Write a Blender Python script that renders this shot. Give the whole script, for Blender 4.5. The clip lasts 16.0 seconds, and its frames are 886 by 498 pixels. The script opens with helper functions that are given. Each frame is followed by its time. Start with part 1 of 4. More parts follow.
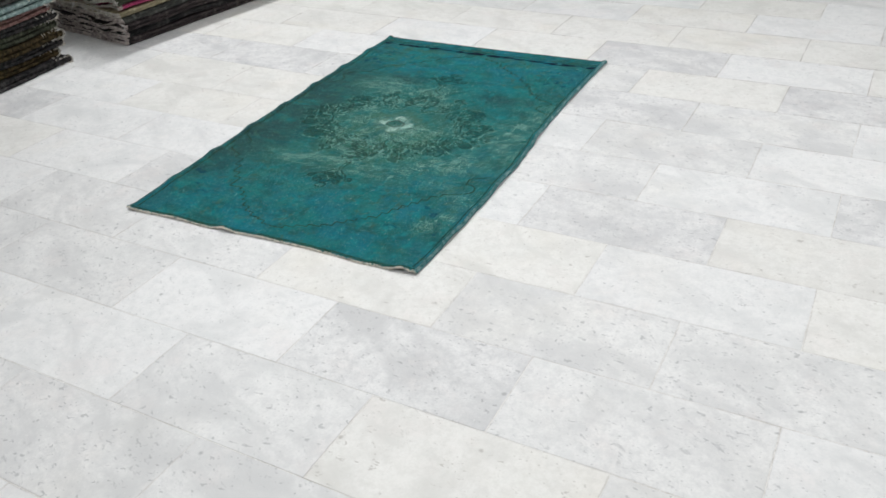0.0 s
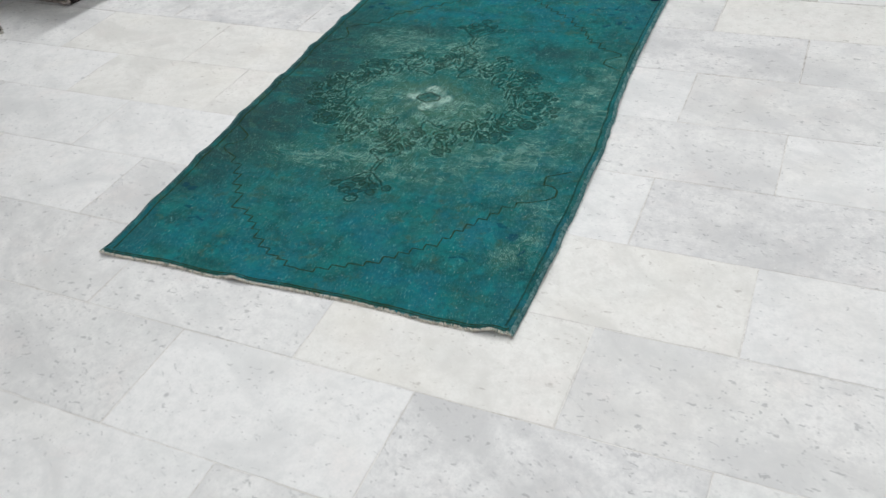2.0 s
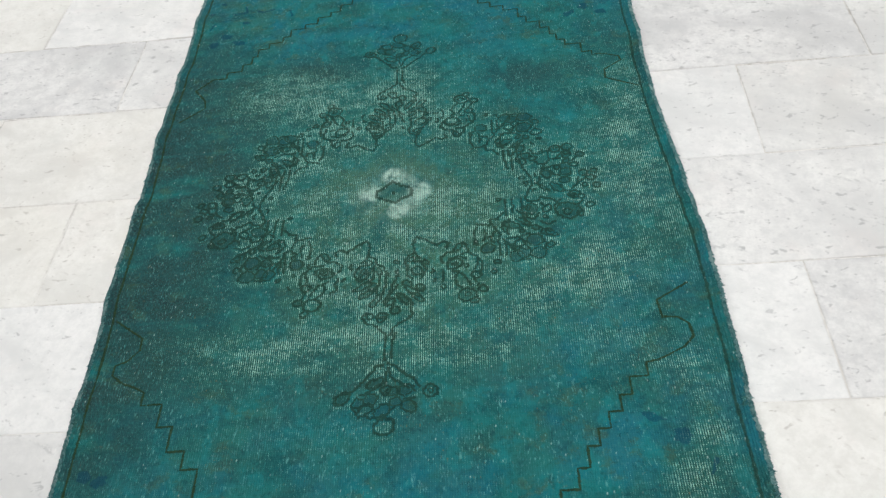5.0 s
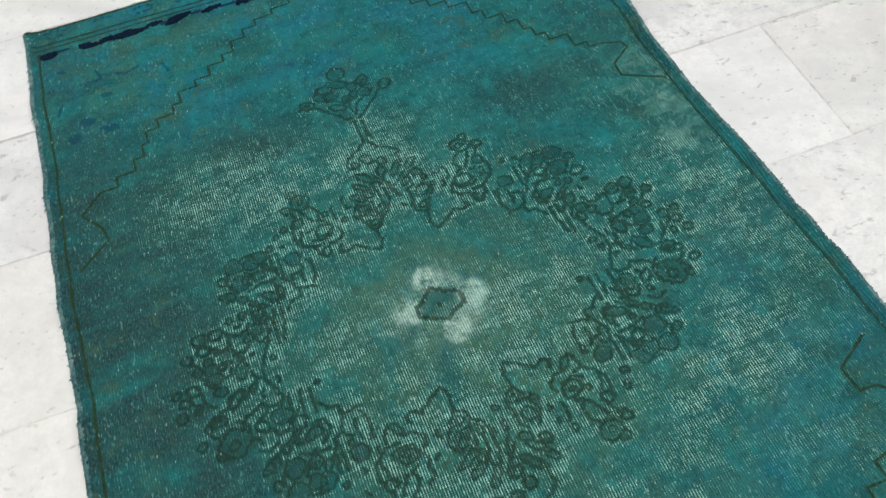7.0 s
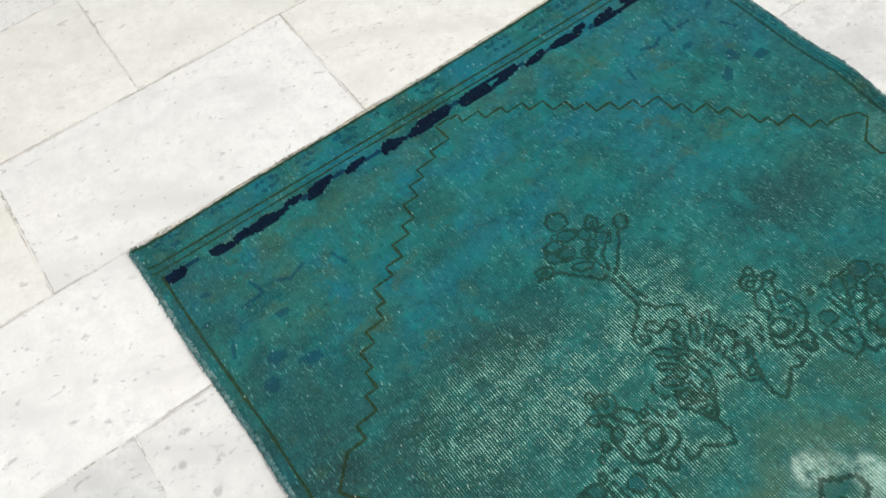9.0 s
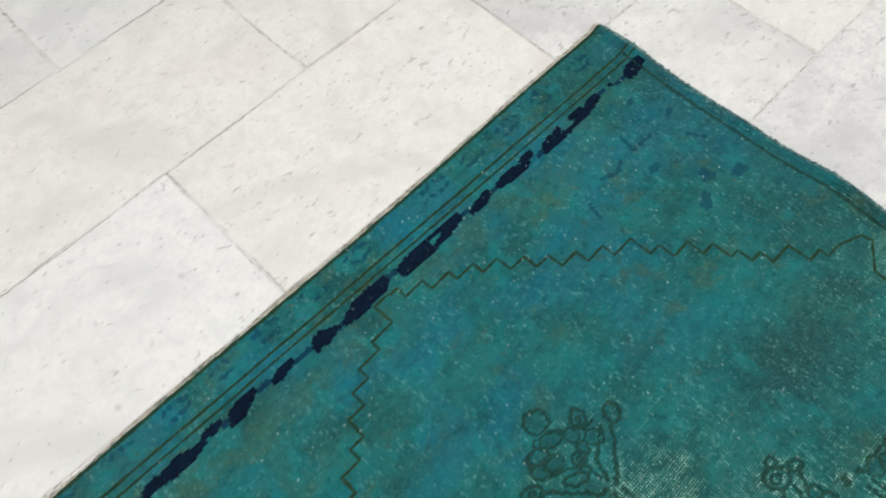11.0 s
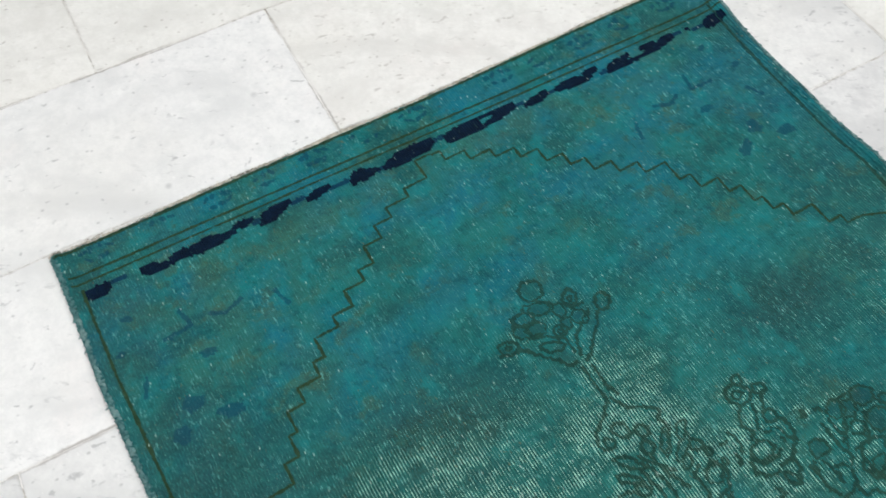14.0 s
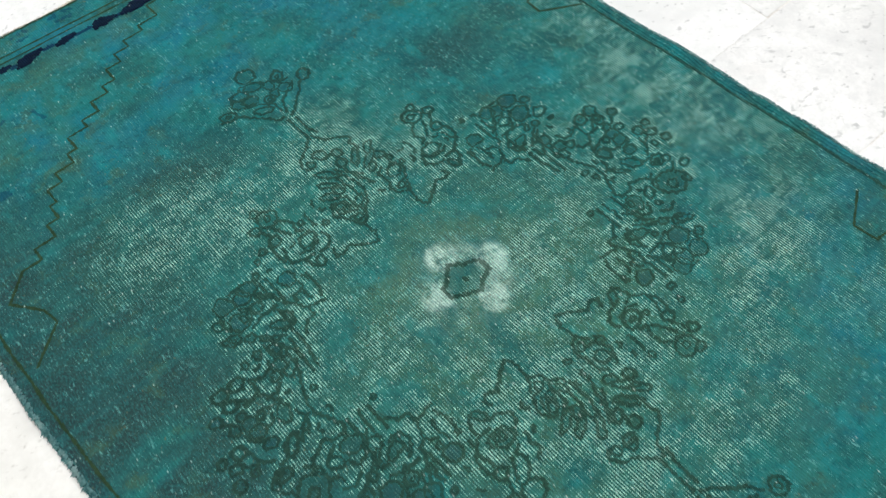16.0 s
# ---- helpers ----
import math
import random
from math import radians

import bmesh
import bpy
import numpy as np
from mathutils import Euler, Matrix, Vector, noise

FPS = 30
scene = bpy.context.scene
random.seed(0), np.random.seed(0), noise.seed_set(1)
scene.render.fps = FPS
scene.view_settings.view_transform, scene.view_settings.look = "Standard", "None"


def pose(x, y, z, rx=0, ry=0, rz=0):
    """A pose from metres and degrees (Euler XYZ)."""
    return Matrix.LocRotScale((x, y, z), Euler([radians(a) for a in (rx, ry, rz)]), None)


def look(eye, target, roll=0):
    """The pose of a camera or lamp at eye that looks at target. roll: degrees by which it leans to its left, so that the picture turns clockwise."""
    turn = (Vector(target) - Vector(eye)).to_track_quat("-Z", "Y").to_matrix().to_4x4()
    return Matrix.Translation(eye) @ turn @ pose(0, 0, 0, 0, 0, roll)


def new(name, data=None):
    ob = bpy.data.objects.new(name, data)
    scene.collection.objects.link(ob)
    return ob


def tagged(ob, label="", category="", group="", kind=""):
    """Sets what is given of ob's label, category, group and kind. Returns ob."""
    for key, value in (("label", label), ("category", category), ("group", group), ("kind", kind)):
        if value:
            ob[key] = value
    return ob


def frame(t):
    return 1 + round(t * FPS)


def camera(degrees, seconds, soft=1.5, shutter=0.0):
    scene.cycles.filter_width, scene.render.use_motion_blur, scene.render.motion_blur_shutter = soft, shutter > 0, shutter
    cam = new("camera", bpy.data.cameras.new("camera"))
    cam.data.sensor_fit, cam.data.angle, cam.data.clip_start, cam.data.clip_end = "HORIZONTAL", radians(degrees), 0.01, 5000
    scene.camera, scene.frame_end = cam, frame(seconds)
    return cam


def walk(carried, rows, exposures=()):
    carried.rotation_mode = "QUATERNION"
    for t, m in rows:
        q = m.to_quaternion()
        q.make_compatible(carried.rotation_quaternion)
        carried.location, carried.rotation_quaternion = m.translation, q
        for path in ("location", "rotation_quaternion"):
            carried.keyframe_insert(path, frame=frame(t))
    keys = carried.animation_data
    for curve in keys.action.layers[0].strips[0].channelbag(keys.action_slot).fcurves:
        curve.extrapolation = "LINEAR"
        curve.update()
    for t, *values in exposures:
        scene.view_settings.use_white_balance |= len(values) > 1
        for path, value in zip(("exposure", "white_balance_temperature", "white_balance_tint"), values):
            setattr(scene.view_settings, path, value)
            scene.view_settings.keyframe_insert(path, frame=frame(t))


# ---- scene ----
cam = camera(56.0, 16.0, soft=1.45, shutter=0.2)

PATH = [
    (0, (1.735, -2.857, 1.467), (0.932, -1.371, 0.395), -3.9),
    (0.5, (1.654, -2.759, 1.42), (0.84, -1.369, 0.234), -4.7),
    (1, (1.492, -2.528, 1.395), (0.653, -1.236, 0.12), -7.2),
    (1.5, (1.335, -2.398, 1.393), (0.526, -1.078, 0.126), -8.1),
    (2, (1.117, -2.252, 1.39), (0.417, -0.87, 0.126), -7.7),
    (2.5, (0.976, -2.093, 1.363), (0.313, -0.696, 0.094), -7.9),
    (3, (0.838, -1.873, 1.364), (0.18, -0.476, 0.094), -9.0),
    (3.5, (0.67, -1.77, 1.376), (0.135, -0.308, 0.121), -8.3),
    (3.7, (0.588, -1.732, 1.379), (0.123, -0.252, 0.117), -8.1),
    (5.8, (0.066, -1.058, 1.268), (0.082, 0.136, -0.336), -10.4),
    (6, (0.005, -0.998, 1.278), (0.082, 0.185, -0.332), -9.9),
    (6.5, (-0.091, -0.873, 1.251), (0.084, 0.274, -0.378), -9.1),
    (7, (-0.151, -0.686, 1.209), (0.119, 0.396, -0.451), -8.8),
    (7.5, (-0.225, -0.54, 1.212), (0.214, 0.48, -0.451), -7.0),
    (8, (-0.387, -0.367, 1.248), (0.198, 0.553, -0.429), -6.1),
    (8.5, (-0.51, -0.19, 1.254), (0.043, 0.735, -0.431), -8.3),
    (8.7, (-0.544, -0.077, 1.237), (-0.017, 0.822, -0.47), -8.5),
    (10.8, (-0.383, 0.369, 1.176), (0.21, 1.124, -0.579), -7.6),
    (11, (-0.295, 0.396, 1.156), (0.327, 1.135, -0.596), -7.2),
    (11.5, (-0.132, 0.426, 1.116), (0.559, 1.073, -0.645), -3.7),
    (12, (-0.095, 0.441, 1.077), (0.578, 1.014, -0.717), 0.2),
    (12.5, (-0.174, 0.472, 1.057), (0.35, 1.081, -0.775), -0.6),
    (13, (-0.264, 0.47, 1.049), (0.113, 1.164, -0.788), -4.7),
    (13.5, (-0.353, 0.366, 1.082), (0.04, 1.16, -0.712), -3.3),
    (14, (-0.403, 0.173, 1.128), (0.104, 1.024, -0.61), -0.3),
    (14.5, (-0.372, 0.027, 1.116), (0.237, 0.798, -0.626), 1.7),
    (15, (-0.356, -0.189, 1.104), (0.225, 0.592, -0.644), -2.5),
    (15.5, (-0.355, -0.328, 1.101), (0.259, 0.464, -0.63), -3.5),
    (16, (-0.449, -0.481, 1.129), (0.243, 0.336, -0.561), -2.7),
]
EXPOSURES = [(0.0, 0.0, 6500, 10), (0.5, -0.14, 6500, 10), (1.0, -0.12, 6500, 10), (1.5, -0.13, 6500, 10), (2.0, -0.14, 6500, 10), (3.0, 0.06, 6550, 10), (3.7, 0.22, 6650, 10), (5.8, -0.13, 6650, 10), (6.1, -0.14, 6650, 10), (6.5, -0.31, 6600, 10), (7.0, 0.0, 6650, 10),
             (8.0, 0.03, 6750, 10), (8.7, 0.1, 6800, 10), (10.8, -0.02, 6850, 10), (11.5, -0.05, 6600, 10), (12.5, 0.06, 6620, 10), (13.5, 0.10, 6620, 10), (14.0, 0.05, 6580, 10),
             (14.6, -0.25, 6450, 10), (15.1, 0.0, 6550, 10), (15.5, 0.29, 6640, 10), (16.0, 0.27, 6620, 10)]
walk(cam, [(t, look(e, a, r)) for t, e, a, r in PATH], EXPOSURES)

# ---- light ----
world = bpy.data.worlds.new("world")
scene.world = world
world.use_nodes = True
world.node_tree.nodes["Background"].inputs[0].default_value = (0.9, 0.95, 1.0, 1)
world.node_tree.nodes["Background"].inputs[1].default_value = 0.05

ROOM_X, ROOM_Y, ROOM_H = (-4.6, 4.6), (-4.6, 5.2), 3.1
TUBE_Z = 2.95
# x, middle y, length, watts, turn
TUBES = [(-2.12, 1.12, 0.9, 54.0, -6.0), (0.3, -0.9, 6.6, 70.0, 0.0), (2.6, 0.2, 6.6, 64.0, 0.0)]


def tube_row(x, y, length, watts, turn):
    data = bpy.data.lights.new("tube_light", "AREA")
    data.shape, data.size, data.size_y, data.energy = "RECTANGLE", 0.10, length, watts
    data.color = (0.985, 0.995, 1.0)
    ob = new("tube_light", data)
    ob.matrix_world = pose(x, y, TUBE_Z, 0, 0, turn)


for row in TUBES:
    tube_row(*row)


# ---- mesh helpers ----
def link_mesh(name, bm, material, parent=None, label="", smooth=True):
    data = bpy.data.meshes.new(name)
    bm.normal_update()
    bm.to_mesh(data)
    bm.free()
    if smooth:
        data.polygons.foreach_set("use_smooth", [True] * len(data.polygons))
    if material:
        data.materials.append(material)
    ob = new(name, data)
    if parent:
        ob.parent = parent
    if label:
        ob["label"] = label
    return ob


def part(name, bm, material, parent, label="", smooth=True):
    return link_mesh(name, bm, material, parent, label, smooth)


def empty(name, m=None):
    ob = new(name)
    ob.empty_display_size = 0.05
    if m is not None:
        ob.matrix_world = m
    return ob


def add_box(bm, lo, hi, bevel=0.0):
    r = bmesh.ops.create_cube(bm, size=1.0)
    bmesh.ops.scale(bm, vec=[hi[i] - lo[i] for i in range(3)], verts=r["verts"])
    bmesh.ops.translate(bm, vec=[(hi[i] + lo[i]) / 2 for i in range(3)], verts=r["verts"])
    if bevel:
        es = {e for v in r["verts"] for e in v.link_edges}
        bmesh.ops.bevel(bm, geom=list(es), offset=bevel, segments=1, affect="EDGES")


def box_mesh(lo, hi, bevel=0.0):
    bm = bmesh.new()
    add_box(bm, lo, hi, bevel)
    return bm


def n1(x, y=0.0, z=0.0):
    return noise.noise(Vector((x, y, z)))


# ---- materials ----
class Nodes:
    """Short hand for building a node material."""

    def __init__(self, name):
        self.mat = bpy.data.materials.new(name)
        self.mat.use_nodes = True
        self.tree = self.mat.node_tree
        self.bsdf = self.tree.nodes["Principled BSDF"]

    def put(self, node, socket, value):
        if isinstance(value, bpy.types.NodeSocket):
            self.tree.links.new(value, node.inputs[socket])
        else:
            node.inputs[socket].default_value = value

    def coords(self):
        return self.tree.nodes.new("ShaderNodeTexCoord").outputs["Object"]

    def scaled(self, vec, scale, offset=None):
        n = self.tree.nodes.new("ShaderNodeMapping")
        self.put(n, "Vector", vec)
        n.inputs["Scale"].default_value = scale
        if offset is not None:
            self.put(n, "Location", offset)
        return n.outputs[0]

    def turned(self, vec, angle):
        n = self.tree.nodes.new("ShaderNodeVectorRotate")
        n.rotation_type = "Z_AXIS"
        self.put(n, "Vector", vec)
        n.inputs["Angle"].default_value = angle
        return n.outputs[0]

    def noise(self, vec, scale, detail=4.0, rough=0.55, warp=0.0):
        n = self.tree.nodes.new("ShaderNodeTexNoise")
        self.put(n, "Vector", vec)
        n.inputs["Scale"].default_value, n.inputs["Detail"].default_value = scale, detail
        n.inputs["Roughness"].default_value, n.inputs["Distortion"].default_value = rough, warp
        return n.outputs["Fac"]

    def voronoi(self, vec, scale, out="Distance", feature="F1"):
        n = self.tree.nodes.new("ShaderNodeTexVoronoi")
        n.feature = feature
        self.put(n, "Vector", vec)
        n.inputs["Scale"].default_value = scale
        return n.outputs[out]

    def ramp(self, fac, lo, hi, a=0.0, b=1.0, smooth=True):
        n = self.tree.nodes.new("ShaderNodeMapRange")
        n.interpolation_type = "SMOOTHSTEP" if smooth else "LINEAR"
        self.put(n, 0, fac)
        for i, v in enumerate((lo, hi, a, b)):
            n.inputs[1 + i].default_value = v
        return n.outputs[0]

    def math(self, op, a, b=0.0, clamp=False):
        n = self.tree.nodes.new("ShaderNodeMath")
        n.operation, n.use_clamp = op, clamp
        self.put(n, 0, a)
        self.put(n, 1, b)
        return n.outputs[0]

    def mix(self, fac, a, b, blend="MIX"):
        n = self.tree.nodes.new("ShaderNodeMix")
        n.data_type, n.blend_type = "RGBA", blend
        self.put(n, 0, fac)
        self.put(n, 6, (*a, 1) if isinstance(a, tuple) else a)
        self.put(n, 7, (*b, 1) if isinstance(b, tuple) else b)
        return n.outputs[2]

    def attr(self, name):
        n = self.tree.nodes.new("ShaderNodeAttribute")
        n.attribute_name = name
        return n.outputs["Fac"]

    def random(self):
        return self.tree.nodes.new("ShaderNodeObjectInfo").outputs["Random"]

    def split(self, vec):
        n = self.tree.nodes.new("ShaderNodeSeparateXYZ")
        self.put(n, 0, vec)
        return n.outputs

    def bump(self, height, strength, distance):
        n = self.tree.nodes.new("ShaderNodeBump")
        n.inputs["Strength"].default_value, n.inputs["Distance"].default_value = strength, distance
        self.put(n, "Height", height)
        self.put(self.bsdf, "Normal", n.outputs[0])

    def done(self, color, rough, spec=0.5):
        self.put(self.bsdf, "Base Color", (*color, 1) if isinstance(color, tuple) else color)
        self.put(self.bsdf, "Roughness", rough)
        self.bsdf.inputs["Specular IOR Level"].default_value = spec
        return self.mat


def marble(name, base, cloud, vein, cloudiness, speckle, warm, soiled=True):
    """Honed white marble: soft clouds, fine grey specks and short crystals, their glints painted white; every slab
    differs.
    """
    m = Nodes(name)
    geo = m.tree.nodes.new("ShaderNodeNewGeometry").outputs["Position"]
    shift = m.tree.nodes.new("ShaderNodeCombineXYZ")
    r = m.math("MULTIPLY", m.random(), 37.0)
    m.put(shift, 0, r)
    m.put(shift, 2, r)
    v = m.scaled(geo, (1, 1, 1), shift.outputs[0])
    clouds = m.ramp(m.noise(v, 4.0, 6.0, 0.62, 0.35), 0.50 - cloudiness, 0.78)
    mottle = m.ramp(m.noise(v, 34.0, 6.0, 0.72), 0.40, 0.72)
    fine = m.ramp(m.noise(v, 130.0, 4.0, 0.7), 0.35, 0.75)
    specks = m.ramp(m.noise(m.scaled(v, (1.0, 1.7, 1)), 42.0, 3.0, 0.5, 0.5), 0.655 - speckle, 0.73 - speckle)
    spots = m.math("MULTIPLY", m.ramp(m.voronoi(v, 11.0), 0.03, 0.11, 1.0, 0.0), m.ramp(m.noise(v, 13.0, 2.0), 0.54, 0.62))
    dots = m.math("MULTIPLY", m.ramp(m.voronoi(m.scaled(v, (1, 1.4, 1)), 48.0), 0.05, 0.21, 1.0, 0.0), m.ramp(m.noise(v, 9.0, 4.0, 0.7), 0.46, 0.60))
    # short grey streaks along the stone's bed, in loose flocks
    bed = m.scaled(m.turned(v, 0.55), (0.75, 1.5, 1))
    streaks = m.math("MULTIPLY", m.ramp(m.noise(bed, 46.0, 4.0, 0.65), 0.59 - speckle, 0.72 - speckle), m.ramp(m.noise(v, 7.0, 3.0, 0.6), 0.44, 0.60))
    haze = m.ramp(m.noise(m.scaled(m.turned(v, 0.5), (1, 1.8, 1)), 3.4, 4.0, 0.6, 0.6), 0.50 - cloudiness, 0.70)
    glint = m.ramp(m.noise(m.scaled(v, (2.2, 0.8, 1)), 85.0, 2.0), 0.70, 0.76)
    tint = m.noise(v, 6.0, 3.0)
    c = m.mix(clouds, base, cloud)
    c = m.mix(m.math("MULTIPLY", haze, 0.62), c, tuple(q * 0.90 for q in cloud))
    c = m.mix(m.math("MULTIPLY", streaks, 0.56), c, vein)
    c = m.mix(m.ramp(tint, 0.54, 0.72, 0.0, 0.16), c, (0.82, 0.72, 0.70))
    c = m.mix(m.ramp(tint, 0.28, 0.44, 0.08, 0.0), c, (0.66, 0.74, 0.72))
    c = m.mix(m.math("MULTIPLY", mottle, 0.66), c, cloud)
    c = m.mix(m.math("MULTIPLY", fine, 0.42), c, cloud)
    c = m.mix(m.math("MULTIPLY", m.ramp(m.noise(v, 2.3, 3.0), 0.5, 0.75), warm), c, (0.80, 0.75, 0.64))
    c = m.mix(m.math("MULTIPLY", specks, 0.52), c, vein)
    c = m.mix(m.math("MULTIPLY", spots, 0.62), c, vein)
    c = m.mix(m.math("MULTIPLY", dots, 0.50), c, vein)
    c = m.mix(m.math("MULTIPLY", glint, 0.55), c, (0.90, 0.90, 0.90))
    tone = m.ramp(m.random(), 0.0, 1.0, 0.97, 1.03, smooth=False)
    c = m.mix(1.0, c, m.mix(tone, (0, 0, 0), (1, 1, 1)), "MULTIPLY")
    if soiled:
        # dirt rubbed into the rims beside the joints
        x, y, z = m.split(m.coords())
        rim = m.math("MINIMUM", m.math("SUBTRACT", 0.3169, m.math("ABSOLUTE", x)), m.math("SUBTRACT", 0.1534, m.math("ABSOLUTE", y)))
        ragged = m.math("ADD", rim, m.math("MULTIPLY", m.math("SUBTRACT", m.noise(v, 55.0, 4.0, 0.7), 0.5), 0.010))
        soil = m.math("MULTIPLY", m.ramp(ragged, 0.0, 0.0040, 1.0, 0.0), m.ramp(m.noise(v, 6.0, 3.0, 0.6), 0.42, 0.62, 0.06, 0.75))
        soil = m.math("MULTIPLY", soil, m.ramp(m.math("ADD", m.split(geo)[1], m.noise(geo, 1.1, 2.0)), 0.0, 1.7, 0.42, 1.1))
        c = m.mix(soil, c, (0.36, 0.34, 0.32))
    grain = m.noise(v, 240.0, 2.0)
    rough = m.ramp(m.noise(v, 9.0, 4.0), 0.3, 0.7, 0.46, 0.62)
    m.bump(m.math("ADD", grain, m.math("MULTIPLY", specks, -1.5)), 0.12, 0.0006)
    return m.done(c, rough, 0.45)


STONES = [
    ("marble_white", (0.88, 0.88, 0.88), (0.72, 0.73, 0.735), (0.36, 0.37, 0.38), 0.03, 0.0, 0.12),
    ("marble_mottled", (0.865, 0.865, 0.86), (0.66, 0.665, 0.67), (0.32, 0.33, 0.34), 0.08, 0.02, 0.10),
    ("marble_warm", (0.87, 0.865, 0.845), (0.72, 0.715, 0.69), (0.42, 0.40, 0.37), 0.03, 0.0, 0.20),
    ("marble_grey", (0.84, 0.84, 0.84), (0.59, 0.595, 0.605), (0.30, 0.305, 0.32), 0.06, 0.02, 0.05),
]
MARBLE = [marble(*stone) for stone in STONES]
MARBLE_OUTER = [marble(*stone, soiled=False) for stone in STONES]


def grout_material():
    m = Nodes("grout")
    v = m.coords()
    c = m.mix(m.ramp(m.noise(v, 7.0, 5.0, 0.75), 0.44, 0.60), (0.84, 0.83, 0.81), (0.68, 0.66, 0.63))
    black = m.math("MULTIPLY", m.ramp(m.noise(v, 5.0, 2.0), 0.42, 0.58), m.ramp(m.noise(v, 60.0, 4.0, 0.75), 0.45, 0.59))
    c = m.mix(m.math("MULTIPLY", black, m.ramp(m.math("ADD", m.split(v)[1], m.noise(v, 1.1, 2.0)), 0.0, 1.7, 0.35, 1.0)), c, (0.30, 0.27, 0.23))
    return m.done(c, 0.9, 0.2)


def plaster(name, color):
    m = Nodes(name)
    v = m.coords()
    k = tuple(x * 0.93 for x in color)
    c = m.mix(m.noise(v, 1.3, 4.0), k, color)
    m.bump(m.noise(v, 90.0, 3.0), 0.15, 0.002)
    return m.done(c, 0.85, 0.2)


GROUT = grout_material()
# walls and ceiling are unseen; their greys hold down the bounced light
WALL_PAINT = plaster("wall_paint", (0.48, 0.475, 0.46))
CEILING_PAINT = plaster("ceiling_paint", (0.62, 0.62, 0.61))


def pile_material(name="overdyed_wool", ink=None, ink_light=None, cover=1.0, edge=0.5):
    """Worn overdyed wool: bare warp threads where it is worn, blotchy dye, white lint; with ink, a knotted figure in a darker yarn."""
    m = Nodes(name)
    v = m.coords()
    x, y, z = m.split(v)
    wear_lips, blue, dusk, olive = m.attr("wear_lips"), m.attr("blue"), m.attr("dusk"), m.attr("olive")
    blot = m.noise(v, 9.0, 4.0, 0.6)
    fine = m.noise(v, 70.0, 4.0, 0.7)
    pile = m.noise(m.scaled(v, (1, 0.45, 1)), 420.0, 2.0, 0.6)
    pale = m.attr("pale")
    c = m.mix(m.ramp(blot, 0.36, 0.64), (0.004, 0.084, 0.096), (0.006, 0.188, 0.196))
    c = m.mix(m.math("MULTIPLY", m.ramp(m.noise(v, 6.0, 4.0, 0.6), 0.42, 0.60), blue), c, (0.003, 0.165, 0.245))
    c = m.mix(m.math("MULTIPLY", m.ramp(m.noise(v, 13.0, 4.0, 0.6), 0.37, 0.56), olive), c, (0.058, 0.130, 0.076))
    c = m.mix(m.math("MULTIPLY", m.ramp(m.noise(m.scaled(v, (1, 2.2, 1)), 5.0, 4.0), 0.28, 0.54), dusk), c, (0.022, 0.046, 0.052))
    bright = m.ramp(m.noise(m.scaled(v, (1.3, 1, 1)), 16.0, 4.0, 0.6), 0.52, 0.66, 0.0, 0.72)
    c = m.mix(m.math("MULTIPLY", bright, m.ramp(dusk, 0.15, 0.8, 1.0, 0.12)), c, (0.006, 0.225, 0.250))
    brown = m.math("MULTIPLY", m.ramp(m.noise(m.scaled(v, (1, 1.2, 1)), 19.0, 5.0, 0.68), 0.53, 0.64), m.ramp(m.noise(v, 4.0, 2.0), 0.40, 0.58, 0.1, 0.62))
    c = m.mix(brown, c, (0.060, 0.110, 0.060))
    abrash = m.noise(m.scaled(v, (0.7, 9.0, 1)), 2.6, 4.0, 0.6)
    c = m.mix(m.ramp(abrash, 0.50, 0.70, 0.0, 0.34), c, (0.010, 0.068, 0.076))
    c = m.mix(m.ramp(abrash, 0.32, 0.46, 0.28, 0.0), c, (0.010, 0.205, 0.215))
    ink_on = None
    if ink:
        knots = m.noise(m.scaled(v, (1, 0.8, 1)), 260.0, 3.0, 0.65)
        gaps = m.noise(v, 34.0, 4.0, 0.7)
        ink_on = m.ramp(m.math("ADD", m.attr("core"), m.math("ADD", m.math("MULTIPLY", m.math("SUBTRACT", knots, 0.5), 1.3), m.math("MULTIPLY", m.math("SUBTRACT", gaps, 0.5), 1.5))), edge - 0.16, edge + 0.16, 0.0, cover)
    # bare warps: pale threads along the rug's length, four millimetres apart, broken into dashes
    wob = m.math("MULTIPLY", m.noise(m.scaled(v, (5, 9, 1)), 1.0, 2.0), 0.0045)
    ridge = m.math("SINE", m.math("MULTIPLY", m.math("ADD", x, wob), 1480.0))
    bead = m.math("SINE", m.math("MULTIPLY", m.math("ADD", y, wob), 1750.0))
    dash = m.math("SUBTRACT", m.noise(m.scaled(v, (430, 105, 1)), 1.0, 2.0, 0.6), 0.5)
    warp = m.math("SUBTRACT", m.noise(m.scaled(v, (210, 5, 1)), 1.0, 1.0), 0.5)
    row = m.math("SUBTRACT", m.noise(m.scaled(v, (26, 170, 1)), 1.0, 2.0, 0.6), 0.5)
    thread = m.math("ADD", m.math("MULTIPLY", ridge, 0.62), m.math("ADD", m.math("ADD", m.math("MULTIPLY", dash, 2.4), m.math("MULTIPLY", bead, 0.22)), m.math("ADD", m.math("MULTIPLY", warp, 0.8), m.math("MULTIPLY", row, 1.2))))
    patchy = m.noise(m.scaled(v, (1.0, 1.35, 1)), 13.0, 4.0, 0.62)
    band = m.noise(m.scaled(v, (1.1, 9.0, 1)), 3.2, 3.0, 0.6)
